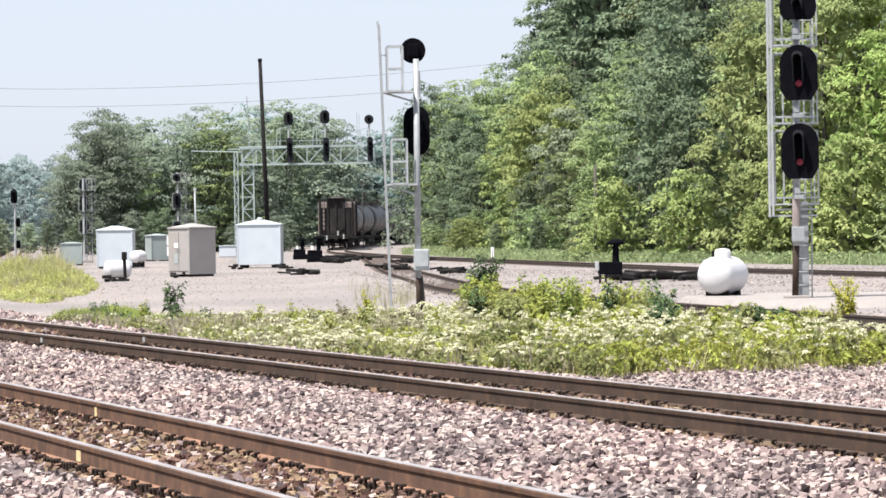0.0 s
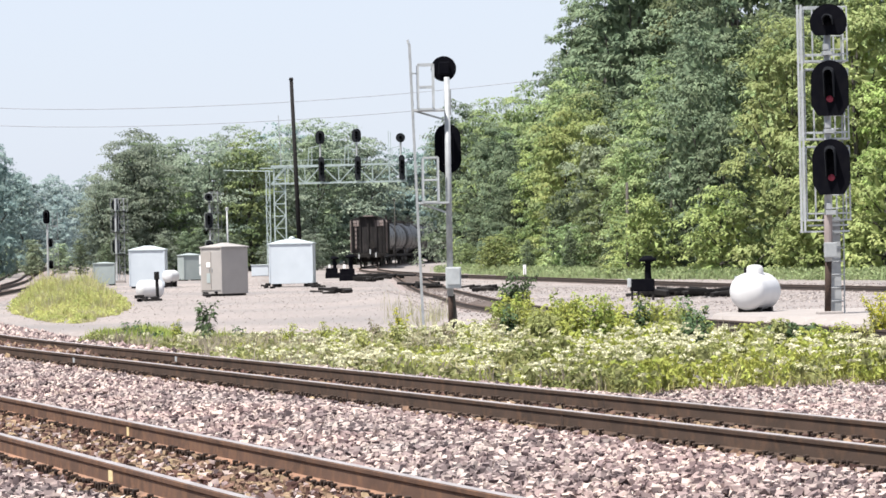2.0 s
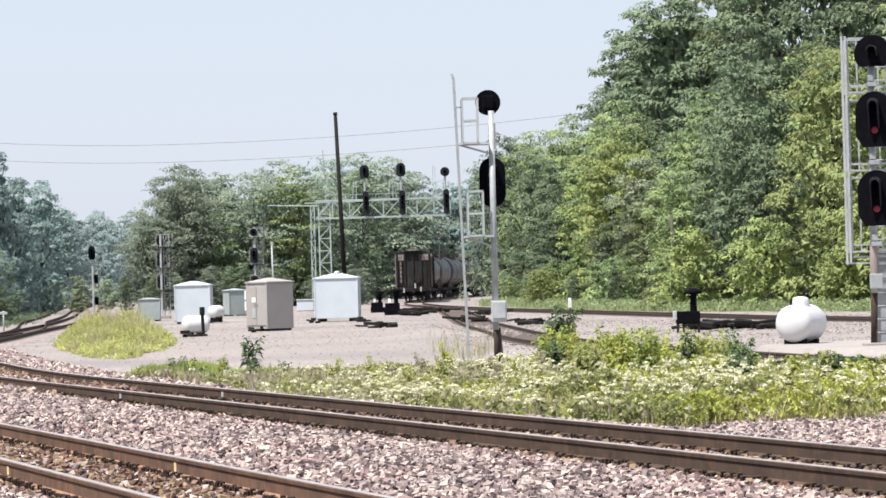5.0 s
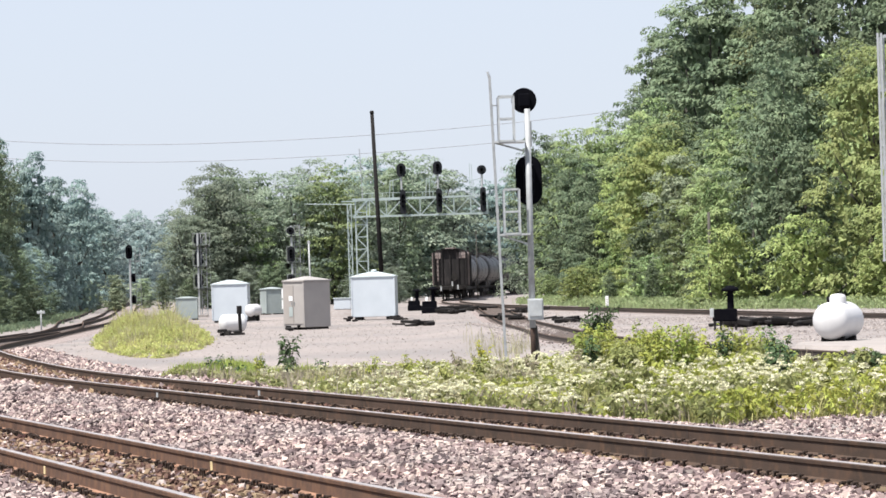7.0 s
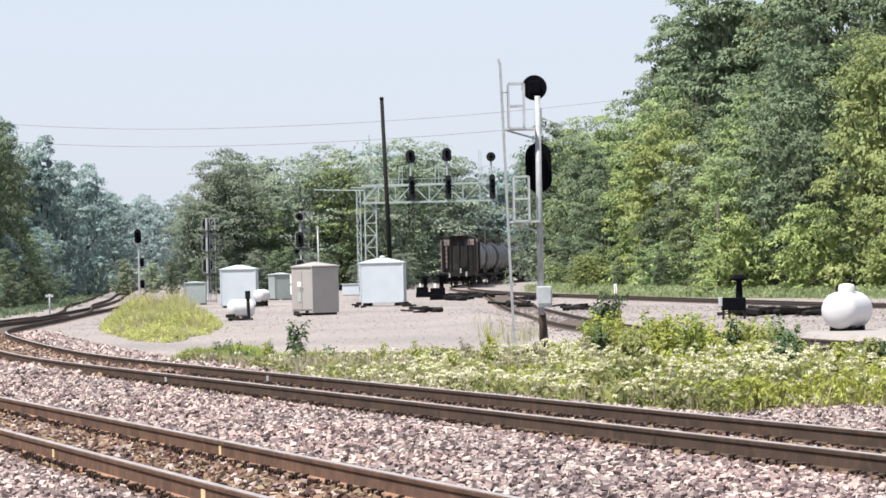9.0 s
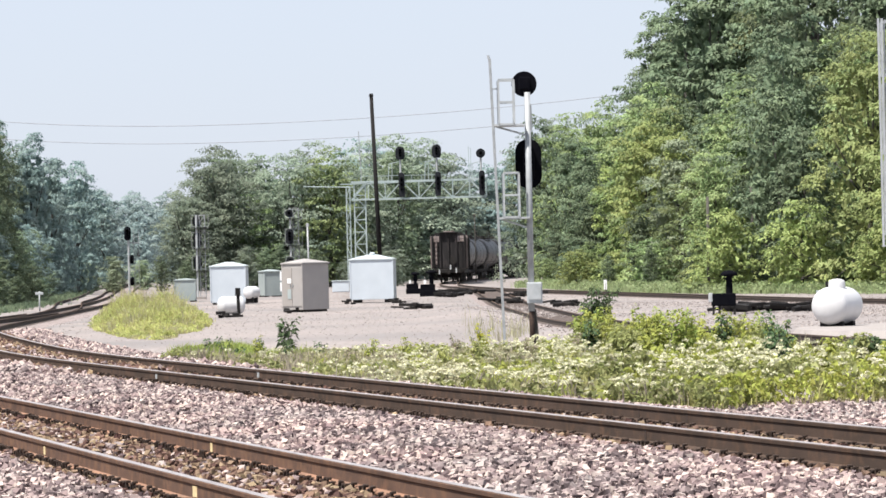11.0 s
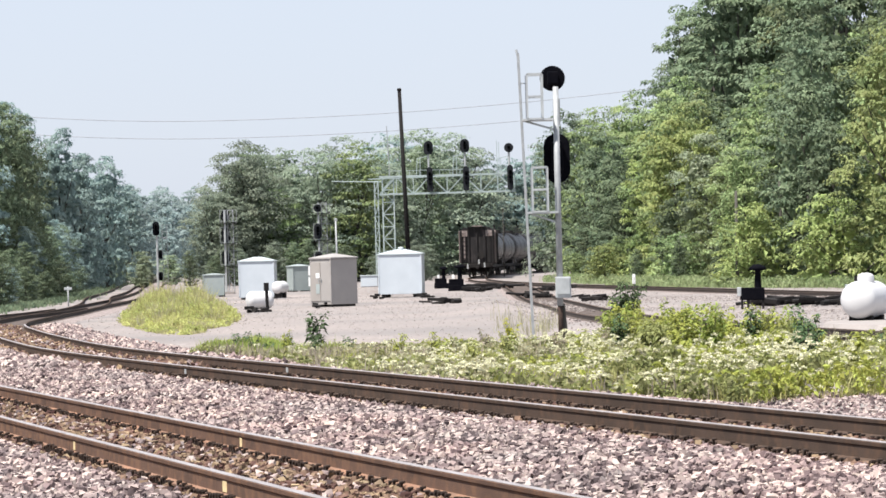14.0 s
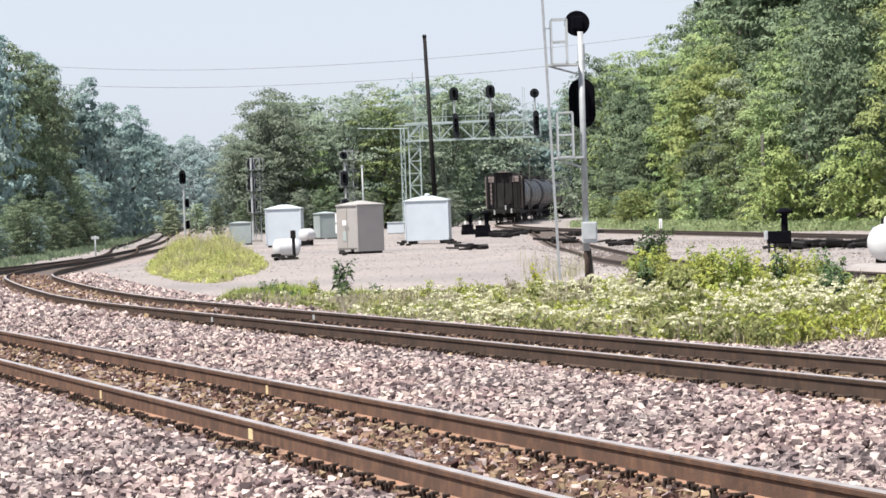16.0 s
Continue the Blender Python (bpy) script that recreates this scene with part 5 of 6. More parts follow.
build_rod_heap(4.6, 228.0, 3.6, 2.4, 20, 6, "dark switch rods and ties by the gantry", 4, 0.05)
build_rod_heap(5.6, 176.0, 1.8, 1.6, 12, -30, "dark switch timbers across the branch track", 5, 0.05)
build_rod_heap(7.6, 160.0, 1.6, 1.4, 10, -30, "dark switch timbers beside the branch track", 6, 0.05)
build_rod_heap(-6.6, 150.6, 0.9, 0.5, 4, 10, "dark timbers under the small propane tank", 7)


build_rod_heap(-2.1, 190.0, 0.7, 0.5, 4, 20, "dark scrap wood beside the white shed", 8)
build_rod_heap(0.55, 191.0, 0.9, 0.5, 5, -10, "dark scrap rods beside the white shed", 9)
build_rod_heap(-4.3, 161.5, 0.8, 0.5, 4, 8, "dark scrap wood before the taupe shed", 10)
build_rod_heap(3.4, 214.0, 2.4, 1.6, 14, 12, "dark switch rods and plates on the gravel", 11, 0.05)
build_rod_heap(7.4, 205.0, 2.6, 1.4, 12, -8, "dark ties and rods beside the far track", 12, 0.05)


def build_sign_case(x, y, z, w, h, label):
    s = thing("relay_case", pose(x, y, ground_z(x, y)), label, "relay case")
    b = B()
    box(b, (0, 0, (z + h / 2) / 1.0), (w, 0.35, h), bevel=0.02)
    part("body", b, "shed_grey", s)
    b = B()
    rod(b, (w * 0.2, 0.05, 0), (w * 0.2, 0.05, z + h + 0.25), 0.05)
    part("post", b, "pole_wood", s)
    return s


build_sign_case(12.9, 108.0, 0.35, 0.45, 0.5, "small grey relay case on a post behind the tank")


# ---- overhead wires ----
def build_wire(z_left, z_low, z_right, x_low, label):
    """One cable: a thin ring carried along a sagging line."""
    n, k, v = 60, 6, []
    for i in range(n + 1):
        x = -110 + 200 * i / n
        f = (x - x_low) / (-110 - x_low) if x < x_low else (x - x_low) / (90 - x_low)
        z = z_low + (z_left - z_low if x < x_low else z_right - z_low) * f * f
        v += [(x, 420.0 + 0.04 * math.cos(6.283 * j / k), z + 0.04 * math.sin(6.283 * j / k)) for j in range(k)]
    i, j = np.meshgrid(np.arange(n), np.arange(k), indexing="ij")
    j2 = (j + 1) % k
    f = np.stack((i * k + j, i * k + j2, (i + 1) * k + j2, (i + 1) * k + j), -1).reshape(-1, 4)
    return tagged(mesh_np("overhead_wire", np.array(v), f, "wire"), label, "cable", group="overhead wires")


build_wire(34.9, 18.95, 31.5, -21.8, "thin dark overhead wire sagging across the sky")
build_wire(32.5, 16.92, 29.3, -21.0, "lower thin dark overhead wire sagging across the sky")


# ---- the freight train ----
def car_pose(y):
    x = x_at(FAR, y)
    a = math.degrees(math.atan2(x_at(FAR, y + 1) - x_at(FAR, y - 1), 2.0))
    return pose(x, y, rise(y), 0, 0, -a)


def add_truck(car, y):
    b = B()
    for s in (-1, 1):
        box(b, (s * 1.0, y, 0.55), (0.16, 2.3, 0.26), bevel=0.04)
    box(b, (0, y, 0.62), (2.2, 0.4, 0.3), bevel=0.03)
    truck = part("truck", b, "undergear", car)
    for dy in (-0.89, 0.89):
        for s in (-1, 1):
            b = B()
            lathe(b, [(0.12, 0.05), (0.36, 0.03), (0.42, 0.0), (0.42, -0.05), (0.46, -0.06), (0.46, -0.09), (0.12, -0.08)], 20,
                  Matrix.Translation((s * 0.77, y + dy, 0.43)) @ Matrix.Rotation(radians(90 * s), 4, "Y"))
            part("wheel", b, "undergear", truck, smooth=True)


def build_tank_car(y, mat, label):
    car = thing("tank_car", car_pose(y), label, "freight car", "train of freight cars")
    lie = Matrix.Rotation(radians(-90), 4, "X")
    half, r = 6.6, 1.50
    prof = [(0.0, -half - 0.75)]
    for i in range(1, 7):
        a = radians(15 * i)
        prof.append((r * math.sin(a), -half - 0.75 * math.cos(a)))
    prof += [(q, -h) for q, h in prof[::-1]]
    b = B()
    lathe(b, prof, 32, Matrix.Translation((0, 0, 2.62)) @ lie)
    part("tank", b, mat, car, smooth=True)
    for yy in (-6.5, -2.2, 2.2, 6.5):
        b = B()
        lathe(b, [(r + 0.002, -0.05), (r + 0.02, -0.05), (r + 0.02, 0.05), (r + 0.002, 0.05)], 32, Matrix.Translation((0, yy, 2.62)) @ lie)
        part("band", b, mat, car)
    b = B()
    box(b, (0, 0, 0.95), (0.6, 15.6, 0.34), bevel=0.03)
    for s in (-1, 1):
        box(b, (0, s * 6.2, 1.25), (2.6, 1.6, 0.4), bevel=0.04)
    part("underframe", b, "undergear", car)
    b = B()
    rod(b, (0, 0, 4.05), (0, 0, 4.42), 0.55, 0.5, 18)
    part("dome", b, "undergear", car)
    for s in (-1, 1):
        b = B()
        bar(b, (s * 0.9, -1.6, 4.75), (s * 0.9, 1.6, 4.75), 0.05)
        for yy in (-1.6, -0.5, 0.5, 1.6):
            bar(b, (s * 0.9, yy, 3.7), (s * 0.9, yy, 4.75), 0.05)
        part("platform_rail", b, "undergear", car)
        b = B()
        bar(b, (s * 1.45, -7.6, 1.75), (s * 1.45, 7.6, 1.75), 0.05)
        part("side_rail", b, "undergear", car)
    b = B()
    box(b, (0, 0, 4.16), (1.9, 3.2, 0.06))
    part("walkway", b, "undergear", car)
    for s in (-1, 1):
        add_truck(car, s * 5.9)
        b = B()
        box(b, (0, s * 8.05, 0.85), (0.22, 0.6, 0.25), bevel=0.03)
        part("coupler", b, "undergear", car)
    return car


def build_hopper_car(y):
    car = thing("hopper_car", car_pose(y), "rust-brown covered hopper wagon with pale streaked panels", "freight car", "train of freight cars")
    w, h0, h1, L = 3.05, 1.25, 4.15, 13.6
    b = B()
    outline = [(-w / 2, h0), (w / 2, h0), (w / 2, h1), (w * 0.36, h1 + 0.26), (-w * 0.36, h1 + 0.26), (-w / 2, h1)]
    a = [b.verts.new((x, -L / 2, z)) for x, z in outline]
    c = [b.verts.new((x, L / 2, z)) for x, z in outline]
    b.faces.new(a)
    b.faces.new(c[::-1])
    for i in range(6):
        b.faces.new((a[(i + 1) % 6], a[i], c[i], c[(i + 1) % 6]))
    bmesh.ops.recalc_face_normals(b, faces=b.faces)
    part("body", b, "hopper", car)
    for x in (-1.42, -0.72, 0.0, 0.72, 1.42):
        b = B()
        box(b, (x, -L / 2 - 0.06, (h0 + h1) / 2), (0.12, 0.12, h1 - h0), bevel=0.015)
        part("end_post", b, "hopper", car)
    for x, ww in ((-1.07, 0.5), (1.0, 0.75)):
        b = B()
        box(b, (x, -L / 2 - 0.02, h1 - 0.28), (ww, 0.05, 0.52), bevel=0.01)
        part("end_panel", b, "hopper_pale", car, "pale weathered panel")
    b = B()
    box(b, (-1.1, -L / 2 - 0.13, 2.7), (0.14, 0.03, 2.2))
    part("streak_board", b, "hopper_pale", car, "pale rust-streaked strip")
    for i in range(9):
        for s in (-1, 1):
            b = B()
            box(b, (s * (w / 2 + 0.05), -L / 2 + 0.9 + i * (L - 1.8) / 8, (h0 + h1) / 2), (0.1, 0.14, h1 - h0), bevel=0.015)
            part("side_post", b, "hopper_pale" if i < 3 else "hopper", car)
    for i in range(5):
        b = B()
        box(b, (0, -5.2 + i * 2.6, h1 + 0.34), (0.9, 1.3, 0.16), bevel=0.03)
        part("roof_hatch", b, "hopper_pale", car)
    b = B()
    box(b, (0, 0, h1 + 0.30), (1.6, L + 0.6, 0.05))
    part("roof_walk", b, "hopper", car)
    for s in (-1, 1):
        lad = B()
        for dx in (0.0, 0.42):
            bar(lad, (s * (1.0 + dx) - (0.0 if s > 0 else 0), -L / 2 - 0.25, 1.0), (s * (1.0 + dx), -L / 2 - 0.25, h1), 0.04)
        for i in range(8):
            bar(lad, (s * 1.0, -L / 2 - 0.25, 1.2 + i * 0.38), (s * 1.42, -L / 2 - 0.25, 1.2 + i * 0.38), 0.035)
        part("end_ladder", lad, "undergear", car)
        add_truck(car, s * 5.4)
        b = B()
        box(b, (0, s * 7.4, 0.85), (0.22, 1.1, 0.25), bevel=0.03)
        part("coupler", b, "undergear", car)
    b = B()
    box(b, (0, 0, 1.0), (2.7, L + 0.3, 0.34), bevel=0.04)
    for yy in (-3, 0, 3):
        box(b, (0, yy, 0.7), (2.0, 1.6, 0.5), bevel=0.1)
    part("underframe", b, "undergear", car)
    b = B()
    rod(b, (0.35, -L / 2 - 0.2, 2.0), (0.35, -L / 2 - 0.26, 2.0), 0.28, seg=18)
    part("brake_wheel", b, "undergear", car)
    for x, z in ((-0.85, 0.95), (0.15, 1.35), (0.65, 1.05)):
        b = B()
        box(b, (x, -L / 2 - 0.3, z), (0.13, 0.05, 0.42), bevel=0.01)
        part("end_fitting", b, "alu", car, "pale grey end fitting")
    return car


build_hopper_car(331.5)
y_car = 331.5 + 15.6
for i, (mat, label) in enumerate((("car_black", "sooty black railway tank car with a top platform"), ("car_grey", "dirty grey railway tank car"),
                                  ("car_black", "sooty black railway tank car"), ("car_grey", "pale grey railway tank car"),
                                  ("car_black", "black railway tank car far down the train"))):
    build_tank_car(y_car, mat, label)
    y_car += 16.3


# ---- weeds, grass and flowers ----
def weed_near_edge(x):
    """Where the ballast shoulder gives way to weeds towards the siding."""
    return np.interp(x, [4.3, 4.7, 5.8, 7.0, 12], [46.6, 48.4, 48.9, 49.0, 52])


def weed_far_edge(x):
    return np.interp(x, [-9, -5, -1, 3.7, 7.5, 10, 14, 20], [80, 82, 84, 80, 72, 68, 64, 60])


def weed_spots(n, seed, lo=3.0):
    """Spots in the strip of weeds beyond the second track."""
    rng = np.random.default_rng(seed)
    y = np.sqrt(rng.uniform(40 ** 2, 98 ** 2, n * 4))
    x = rng.uniform(-0.075, 0.185, n * 4) * y
    dm = x - np.interp(y, MAIN[:, 1], MAIN[:, 0])
    edge = lo - 1.1 + 0.25 * np.sin(y * 1.1) + 0.3 * np.sin(y * 0.37 + 2)
    br = x - np.interp(y, BRANCH[:, 1], BRANCH[:, 0])
    dense = np.array([noise.noise((a * 0.5, b * 0.22, 3.0)) for a, b in zip(x, y)])
    ok = (x > -0.0573 * y + 0.25 * np.sin(y)) & (dm > edge) & (y < weed_far_edge(x)) & (br < -1.35) & ((dense > -0.2) | (dm < 3.0)) & (y > weed_near_edge(x))
    x, y, dm, dense = x[ok][:n], y[ok][:n], dm[ok][:n], dense[ok][:n]
    z = np.array([ground_z(a, b) for a, b in zip(x, y)])
    return x, y, z, dm, dense, rng


def low_by_siding(x, y):
    """Weeds stay low beside the siding."""
    return np.clip((np.interp(y, BRANCH[:, 1], BRANCH[:, 0]) - x - 1.0) / 2.6, 0.35, 1.0)


def clump_plants(name, x, y, z, heights, spread, leaves, leaf, mat, label, seed, up=0.6, category="weeds"):
    """Leafy plants: leaves set round upright stems."""
    rng = np.random.default_rng(seed)
    n = len(x)
    k = leaves
    t = rng.uniform(0.12, 1.0, (n, k)) ** 0.8
    a = rng.uniform(0, 6.28, (n, k))
    r = spread * rng.uniform(0.2, 1.0, (n, k)) * (1.15 - 0.75 * t)
    lean = rng.normal(0, 0.10, (n, 2))
    c = np.stack((x[:, None] + r * np.cos(a) + lean[:, :1] * t, y[:, None] + r * np.sin(a) + lean[:, 1:] * t, z[:, None] + heights[:, None] * t), -1).reshape(-1, 3)
    nr = np.stack((np.cos(a), np.sin(a), np.full_like(a, up)), -1).reshape(-1, 3) + rng.normal(0, 0.45, (n * k, 3))
    return tagged(cards_mesh(name, leaf_cards(c, nr, leaf, rng), mat), label, category, kind="stuff")


def grass_blades(name, x, y, z, heights, mat, label, seed, width=0.02, per=5, category="grass"):
    rng = np.random.default_rng(seed)
    n = len(x) * per
    x, y, z, h = (np.repeat(v, per) for v in (x, y, z, heights))
    x, y = x + rng.normal(0, 0.07, n), y + rng.normal(0, 0.07, n)
    h = h * rng.uniform(0.5, 1.15, n)
    a = rng.uniform(0, 6.28, n)
    bend = h[:, None] * rng.uniform(0.05, 0.5, n)[:, None] * np.c_[np.cos(a), np.sin(a)]
    q = rng.uniform(0, 6.28, n)
    s = np.c_[np.cos(q), np.sin(q), 0 * q] * width * rng.uniform(0.6, 1.4, n)[:, None]
    p0 = np.c_[x, y, z - 0.02]
    p1 = p0 + np.c_[bend * 0.35, h * 0.6]
    p2 = p0 + np.c_[bend, h]
    v = np.stack((p0 - s * 0.5, p0 + s * 0.5, p1 + s * 0.45, p2, p1 - s * 0.45), 1)
    f = (np.array([[0, 1, 2, 4], [4, 2, 3, 3]])[None] + 5 * np.arange(n)[:, None, None]).reshape(-1, 4)
    quads = f[0::2]
    tris = f[1::2][:, :3]
    me = bpy.data.meshes.new(name)
    me.from_pydata(v.reshape(-1, 3).tolist(), [], quads.tolist() + tris.tolist())
    me.materials.append(M[mat])
    return tagged(finish_mesh(name, me), label, category, kind="stuff")


def umbels(name, x, y, z, mat, label, seed, size=0.115):
    """Flat flower heads on thin stems."""
    rng = np.random.default_rng(seed)
    n, k = len(x), 9
    a = rng.uniform(0, 6.28, (n, k))
    r = size * 0.5 * np.sqrt(rng.uniform(0, 1, (n, k)))
    c = np.stack((x[:, None] + r * np.cos(a), y[:, None] + r * np.sin(a), z[:, None] + rng.normal(0, 0.008, (n, k)) - r * r * 3), -1).reshape(-1, 3)
    nr = rng.normal(0, 0.45, (n * k, 3)) + np.array([0, 0, 0.8])
    return tagged(cards_mesh(name, leaf_cards(c, nr, size * 0.55, rng), mat), label, "flowers", kind="stuff")


def patchy(x, y, a, b, c):
    return np.array([noise.noise((p * a, q * b, c)) for p, q in zip(x, y)])


def strip_height(x):
    """The strip of weeds grows taller towards the siding."""
    return np.interp(x, [-5, -2, 2, 4, 6, 12], [0.55, 0.55, 0.68, 1.0, 1.3, 1.2])


x, y, z, dm, dense, rng = weed_spots(3400, 21)
tall = (0.14 + 0.26 * np.clip(dense + 0.3, 0, 1) + 0.16 * rng.uniform(0, 1, len(x))) * strip_height(x)
tall *= np.clip((dm - 1.4) / 1.3, 0.45, 1.0) * low_by_siding(x, y)
lush = patchy(x, y, 0.7, 0.25, 6.0) + 0.35 * np.clip((x - 2) / 3, -0.8, 1)
for name, sel, mat, label, seed in (("lime_weeds", lush > 0.16, "fresh", "bright lime-green leafy weeds in the flower strip", 22),
                                    ("weeds", (lush <= 0.16) & (lush > -0.22), "weed", "tangled fresh green weeds beyond the second track", 23),
                                    ("grey_weeds", lush <= -0.22, "straw", "pale greyish weeds gone to seed beyond the second track", 24)):
    clump_plants(name, x[sel], y[sel], z[sel], tall[sel], 0.17, 24, 0.09, mat, label, seed)
x, y, z, dm, dense, rng = weed_spots(1300, 31, 2.8)
clump_plants("broad_weeds", x, y, z, (0.12 + 0.30 * rng.uniform(0, 1, len(x))) * low_by_siding(x, y) * strip_height(x), 0.2, 16, 0.115, "leaf_w", "olive broad-leaved weeds among the flowers", 32)
x, y, z, dm, dense, rng = weed_spots(4600, 41, 2.6)
grass_blades("wild_grass", x, y, z, (0.12 + 0.22 * rng.uniform(0, 1, len(x))) * np.clip((dm - 1.3) / 1.4, 0.35, 1.0) * low_by_siding(x, y), "grass", "dry yellow-green wild grass between the weeds", 42, 0.014, 6)
x, y, z, dm, dense, rng = weed_spots(6200, 51, 2.9)
keep = rng.uniform(0, 1, len(x)) < 0.22 + 1.1 * patchy(x, y, 0.4, 0.15, 9.0) + -0.02 * (x < 2.6) + 0.26 * (x > 2.6) - 0.4 * (x < -0.036 * y)
x, y, z = x[keep], y[keep], z[keep]
umbels("wild_carrot_flowers", x, y, z + 0.08 + (0.06 + 0.42 * rng.uniform(0, 1, len(x))) * strip_height(x) * low_by_siding(x, y), "bloom", "cream-white flat-topped wild flowers in bloom", 52, 0.115)


def tall_plant(x, y, h, spread, leaves, leaf, mat, label, name="weed_plant", category="weed", seed=0, stems=6):
    """One tall plant: stems that spread from the root, leaves set along each and pointing away from it."""
    z = ground_z(x, y)
    rng = np.random.default_rng(seed)
    p = thing(name, pose(x, y, z), label, category)
    b = B()
    quads = []
    per = max(8, leaves // stems)
    for i in range(stems):
        a = 6.283 * i / stems + rng.uniform(-0.4, 0.4)
        reach = spread * rng.uniform(0.25, 1.0)
        hi = h * rng.uniform(0.62, 1.0)
        foot = Vector((0.12 * spread * math.cos(a), 0.12 * spread * math.sin(a), -0.05))
        mid = Vector((0.45 * reach * math.cos(a), 0.45 * reach * math.sin(a), hi * 0.6))
        end = Vector((reach * math.cos(a), reach * math.sin(a), hi))
        rod(b, foot, mid, 0.012, 0.009, 5)
        rod(b, mid, end, 0.009, 0.004, 5)
        t = rng.uniform(0.15, 1.02, per) ** 0.85
        at = np.where(t[:, None] < 0.6, np.array(foot) + (np.array(mid) - np.array(foot)) * (t / 0.6)[:, None],
                      np.array(mid) + (np.array(end) - np.array(mid)) * ((t - 0.6) / 0.4)[:, None])
        g = 2.4 * np.arange(per) + rng.uniform(-0.5, 0.5, per)
        way = np.c_[np.cos(g), np.sin(g), rng.uniform(-0.35, 0.45, per)]
        size = leaf * (1.25 - 0.7 * t)
        c = at + way * (size * 0.75)[:, None]
        nr = np.c_[0.25 * np.cos(g), 0.25 * np.sin(g), np.full(per, 0.9)] + rng.normal(0, 0.35, (per, 3))
        quads.append(leaf_cards(c, nr, size * 1.25, rng, way, 0.42))
    part("stem", b, "weed" if mat != "leaf_k" else "bark", p)
    cards_mesh("foliage", np.concatenate(quads), mat, p)
    return p


tall_plant(4.75, 84.0, 1.35, 0.62, 700, 0.18, "leaf_k", "dark green leafy shrub among the weeds", "shrub", "shrub", 3, 9)
tall_plant(4.35, 78.0, 0.85, 0.32, 420, 0.09, "goldenrod", "yellow-flowering weed in the flower strip", seed=4, stems=9)
tall_plant(2.05, 80.0, 0.75, 0.22, 320, 0.09, "goldenrod", "yellow-green flowering weed in the flower strip", seed=5)
tall_plant(10.35, 66.0, 0.85, 0.40, 420, 0.10, "goldenrod", "bushy yellow-flowering weed near the siding", seed=6, stems=9)
tall_plant(-2.45, 88.0, 0.95, 0.28, 170, 0.17, "leaf_k", "tall dark-leaved weed on a thin stem", seed=7, stems=3)
tall_plant(-4.15, 86.0, 0.66, 0.2, 80, 0.13, "leaf_k", "slim dark weed beside the gravel", seed=8, stems=2)
for px, py, ph in ((-3.75, 83.5, 0.5), (-3.3, 80.5, 0.42), (-2.9, 82.0, 0.55), (-2.2, 79.0, 0.5), (-1.5, 80.0, 0.45)):
    tall_plant(px, py, ph, 0.16, 60, 0.11, "leaf_k", "slim dark weed among the grass", seed=int(90 + 10 * ph + px), stems=3)
rng = random.Random(77)
for i in range(84):
    px = rng.uniform(3.9, 8.6)
    py = 77.0 - (px - 4.4) * 2.8 + rng.uniform(-13.0, 0.5)
    if py < weed_near_edge(px) + 0.6 or px > x_at(BRANCH, py) - 1.5:
        continue
    h = rng.uniform(0.6, 1.15) * min(1.0, max(0.6, (x_at(BRANCH, py) - px - 0.6) / 2.4)) * (1.0 if px < 6.8 else 0.68)
    tall_plant(px, py, h, h * rng.uniform(0.28, 0.42), int(300 * h), rng.uniform(0.13, 0.17), rng.choice(("weed", "fresh", "fresh", "fresh", "lush", "leaf_k")),
               "tall leafy green weed in the flower strip", seed=20 + i)
for i in range(26):
    px = rng.uniform(-3.5, 9.0)
    py = x_at(np.c_[[84, 82, 70, 62], [-4, 2, 6, 10]], px) - rng.uniform(3, 16)
    if px - x_at(MAIN, py) > 4.0 and px < x_at(BRANCH, py) - 1.5:
        tall_plant(px, py, rng.uniform(0.4, 0.7), rng.uniform(0.16, 0.26), 170, 0.09, rng.choice(("goldenrod_pale", "weed", "fresh", "dry_weed")),
                   "bushy yellowish weed in the flower strip", seed=60 + i)

x, y, z, dm, dense, rng = weed_spots(3600, 81, 2.8)
sel = patchy(x, y, 0.55, 0.2, 17.0) - 0.2 * np.clip(x / 4, 0, 1) > 0.05
grass_blades("dry_weeds", x[sel], y[sel], z[sel], 0.2 + 0.25 * rng.uniform(0, 1, sel.sum()), "dry_weed", "dead brown weed stalks among the flowers", 82, 0.02, 5)

# the yellow mound of weeds by the curve
rng = np.random.default_rng(61)
n = 5600
y = 134.0 + 27.0 * rng.uniform(-1, 1, n)
side = rng.uniform(-1, 1, n)
x = -0.0645 * y + 0.0165 * y * side * np.sqrt(1 - ((y - 134) / 27) ** 2)
r = np.sqrt(((y - 134) / 27) ** 2 + side ** 2 * (1 - ((y - 134) / 27) ** 2))
z = np.array([ground_z(p, q) for p, q in zip(x, y)])
lumps = np.array([noise.noise((p * 0.9, q * 0.16, 4.0)) for p, q in zip(x, y)])
top = (0.9 * (1 - r ** 3) + 0.12) * (0.85 + 0.7 * lumps) * (0.45 + 0.55 * np.clip((y - 107) / 28, 0, 1))
patch = np.array([noise.noise((p * 1.6, q * 0.3, 8.0)) for p, q in zip(x, y)])
keep = r + 0.55 * patch + 0.08 * rng.normal(size=n) < 0.93
x, y, z, top, patch, r = x[keep], y[keep], z[keep], top[keep], patch[keep], r[keep]
grass_blades("mound_grass", x, y, z, top * rng.uniform(0.45, 1.45, len(x)) ** 0.9, "grass", "mound of tall yellow-green grass by the curve", 62, 0.026, 7)
sel = (patch < -0.08) | (y > 146)
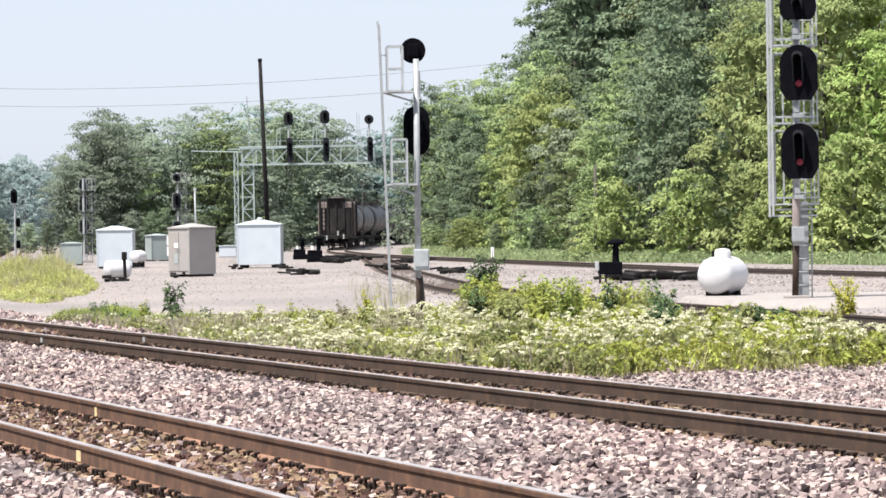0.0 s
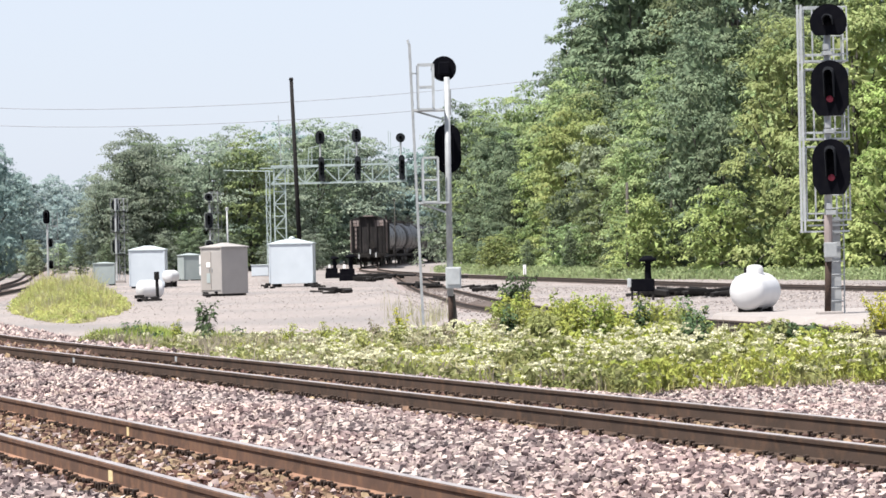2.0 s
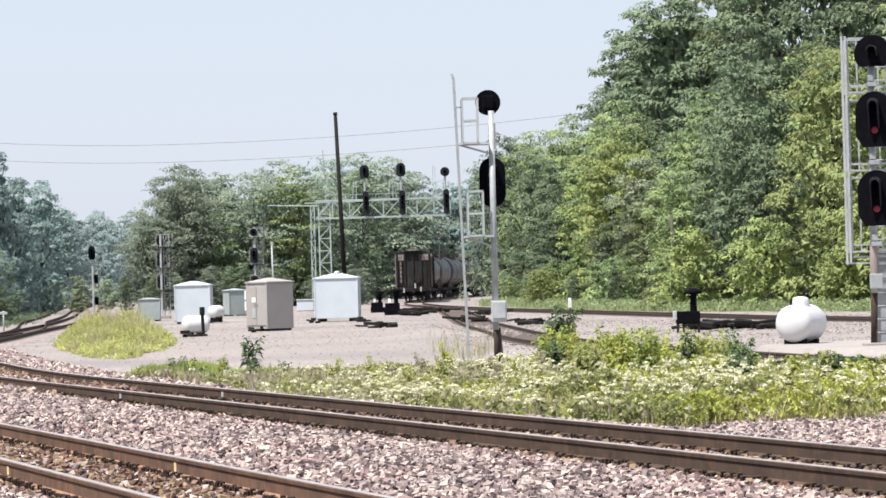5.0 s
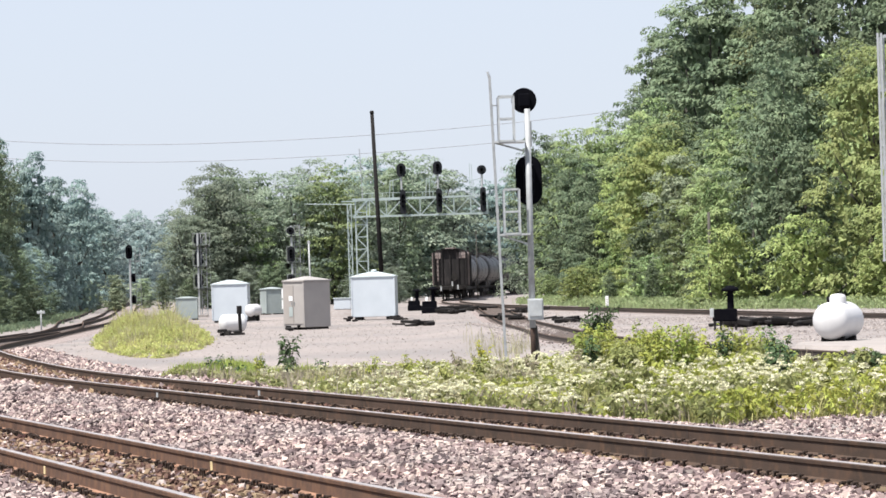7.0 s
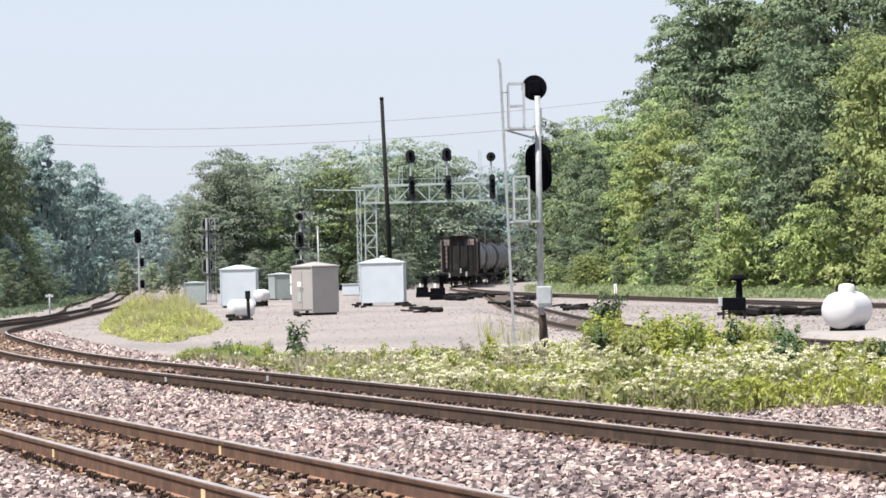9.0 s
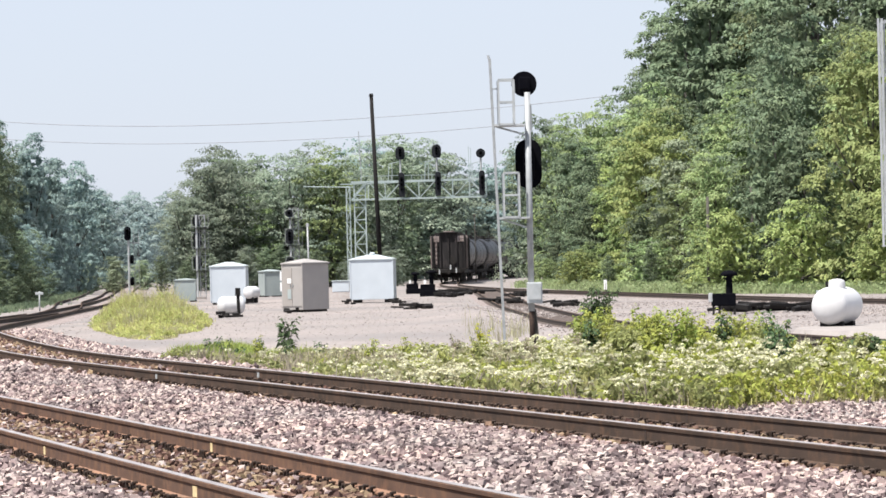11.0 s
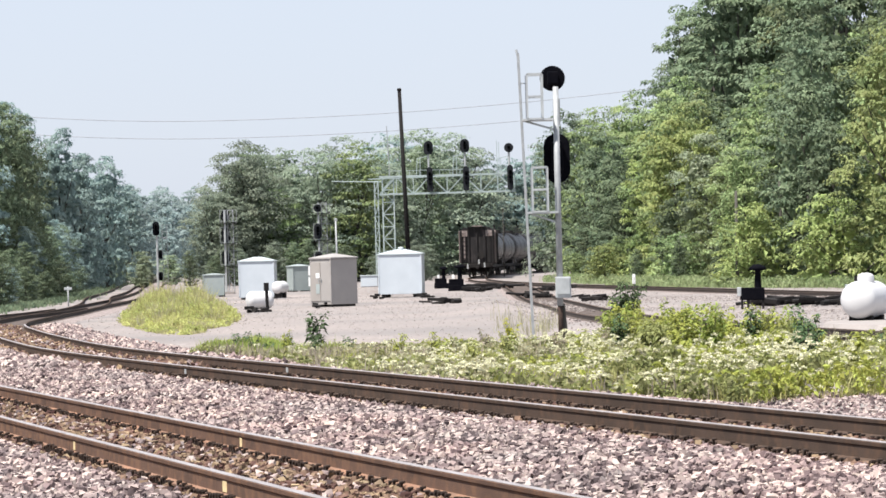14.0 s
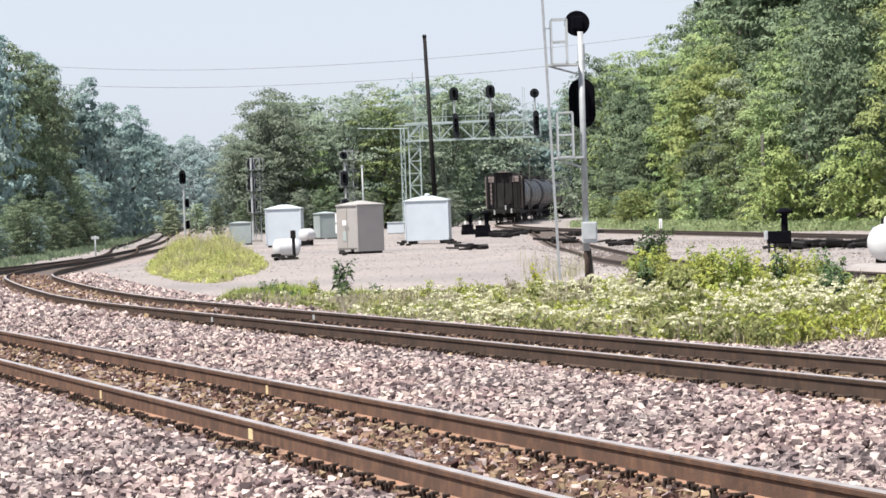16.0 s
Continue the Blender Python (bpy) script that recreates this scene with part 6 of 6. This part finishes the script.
grass_blades("mound_straw", x[sel], y[sel], z[sel], top[sel] * rng.uniform(0.7, 1.4, sel.sum()), "straw", "pale dry seed grass on the mound", 64, 0.022, 5)
sel = patch > -0.2
x, y, z, top = x[sel], y[sel], z[sel], top[sel]
clump_plants("mound_goldenrod", x[:2400], y[:2400], z[:2400], top[:2400], 0.16, 16, 0.075, "goldenrod_pale", "yellow goldenrod flowers on the grassy mound", 63, 0.8, "flowers")

# grass along the foot of the wood and at the left of the flower strip
rng = np.random.default_rng(71)
n = 9000
t = rng.uniform(0, 1, n)
x = np.interp(t, [0, 0.5, 1], [32.5, 17.0, 11.2]) + rng.normal(0, 0.9, n)
y = np.interp(t, [0, 0.5, 1], [160, 206, 275]) + rng.normal(0, 1.5, n)
z = np.array([ground_z(p, q) for p, q in zip(x, y)])
grass_blades("verge_grass", x, y, z, 0.25 + 0.5 * rng.uniform(0, 1, n) * (0.6 + 0.4 * np.sin(y * 0.9)), "verge", "pale grass at the foot of the wood", 72, 0.035, 4)
clump_plants("verge_weeds", x[::6], y[::6], z[::6], 0.2 + 0.4 * rng.uniform(0, 1, len(x[::6])), 0.4, 14, 0.2, "verge", "low green weeds at the foot of the wood", 75)
n = 4200
y = rng.uniform(78, 93, n)
x = np.interp(y, MAIN[:, 1], MAIN[:, 0]) + rng.uniform(2.6, 6.0, n)
keep = x > -0.0565 * y + 0.3 * np.sin(y * 1.7)
x, y = x[keep], y[keep]
z = np.array([ground_z(p, q) for p, q in zip(x, y)])
grass_blades("strip_grass", x, y, z, (0.10 + 0.28 * rng.uniform(0, 1, len(x))) * (0.8 + 0.6 * patchy(x, y, 0.9, 0.4, 2.0)), "lush", "bright green grass at the end of the flower strip", 73, 0.025, 6)
n = 4000
t = rng.uniform(0, 1, n)
y = 150 + 250 * t ** 1.3 + rng.normal(0, 2, n)
x = np.interp(y, MAIN[:, 1], MAIN[:, 0]) - 4.6 + rng.normal(0, 0.6, n)
z = np.array([ground_z(p, q) for p, q in zip(x, y)])
# dark leaf colour stands in for the trees' shadow on this grass
grass_blades("trackside_grass", x, y, z, 0.1 + 0.25 * rng.uniform(0, 1, n), "leaf_c", "tall green grass along the tracks, coloured dark for the shade under the trees", 74, 0.06, 4)

# dry stalks on the gravel hump beside the siding
rng = np.random.default_rng(76)
n = 110
k = rng.integers(0, 5, n)
x = np.array([2.6, 3.2, 2.9, 2.8, 3.5])[k] + rng.normal(0, 0.28, n)
y = np.array([104.0, 98.0, 110.0, 93.0, 100.0])[k] + rng.normal(0, 1.6, n)
z = np.array([ground_z(p, q) for p, q in zip(x, y)])
grass_blades("dry_stalks", x, y, z, 0.25 + 0.55 * rng.uniform(0, 1, n) ** 2, "straw", "pale dry stalks growing on the gravel hump", 77, 0.014, 3)
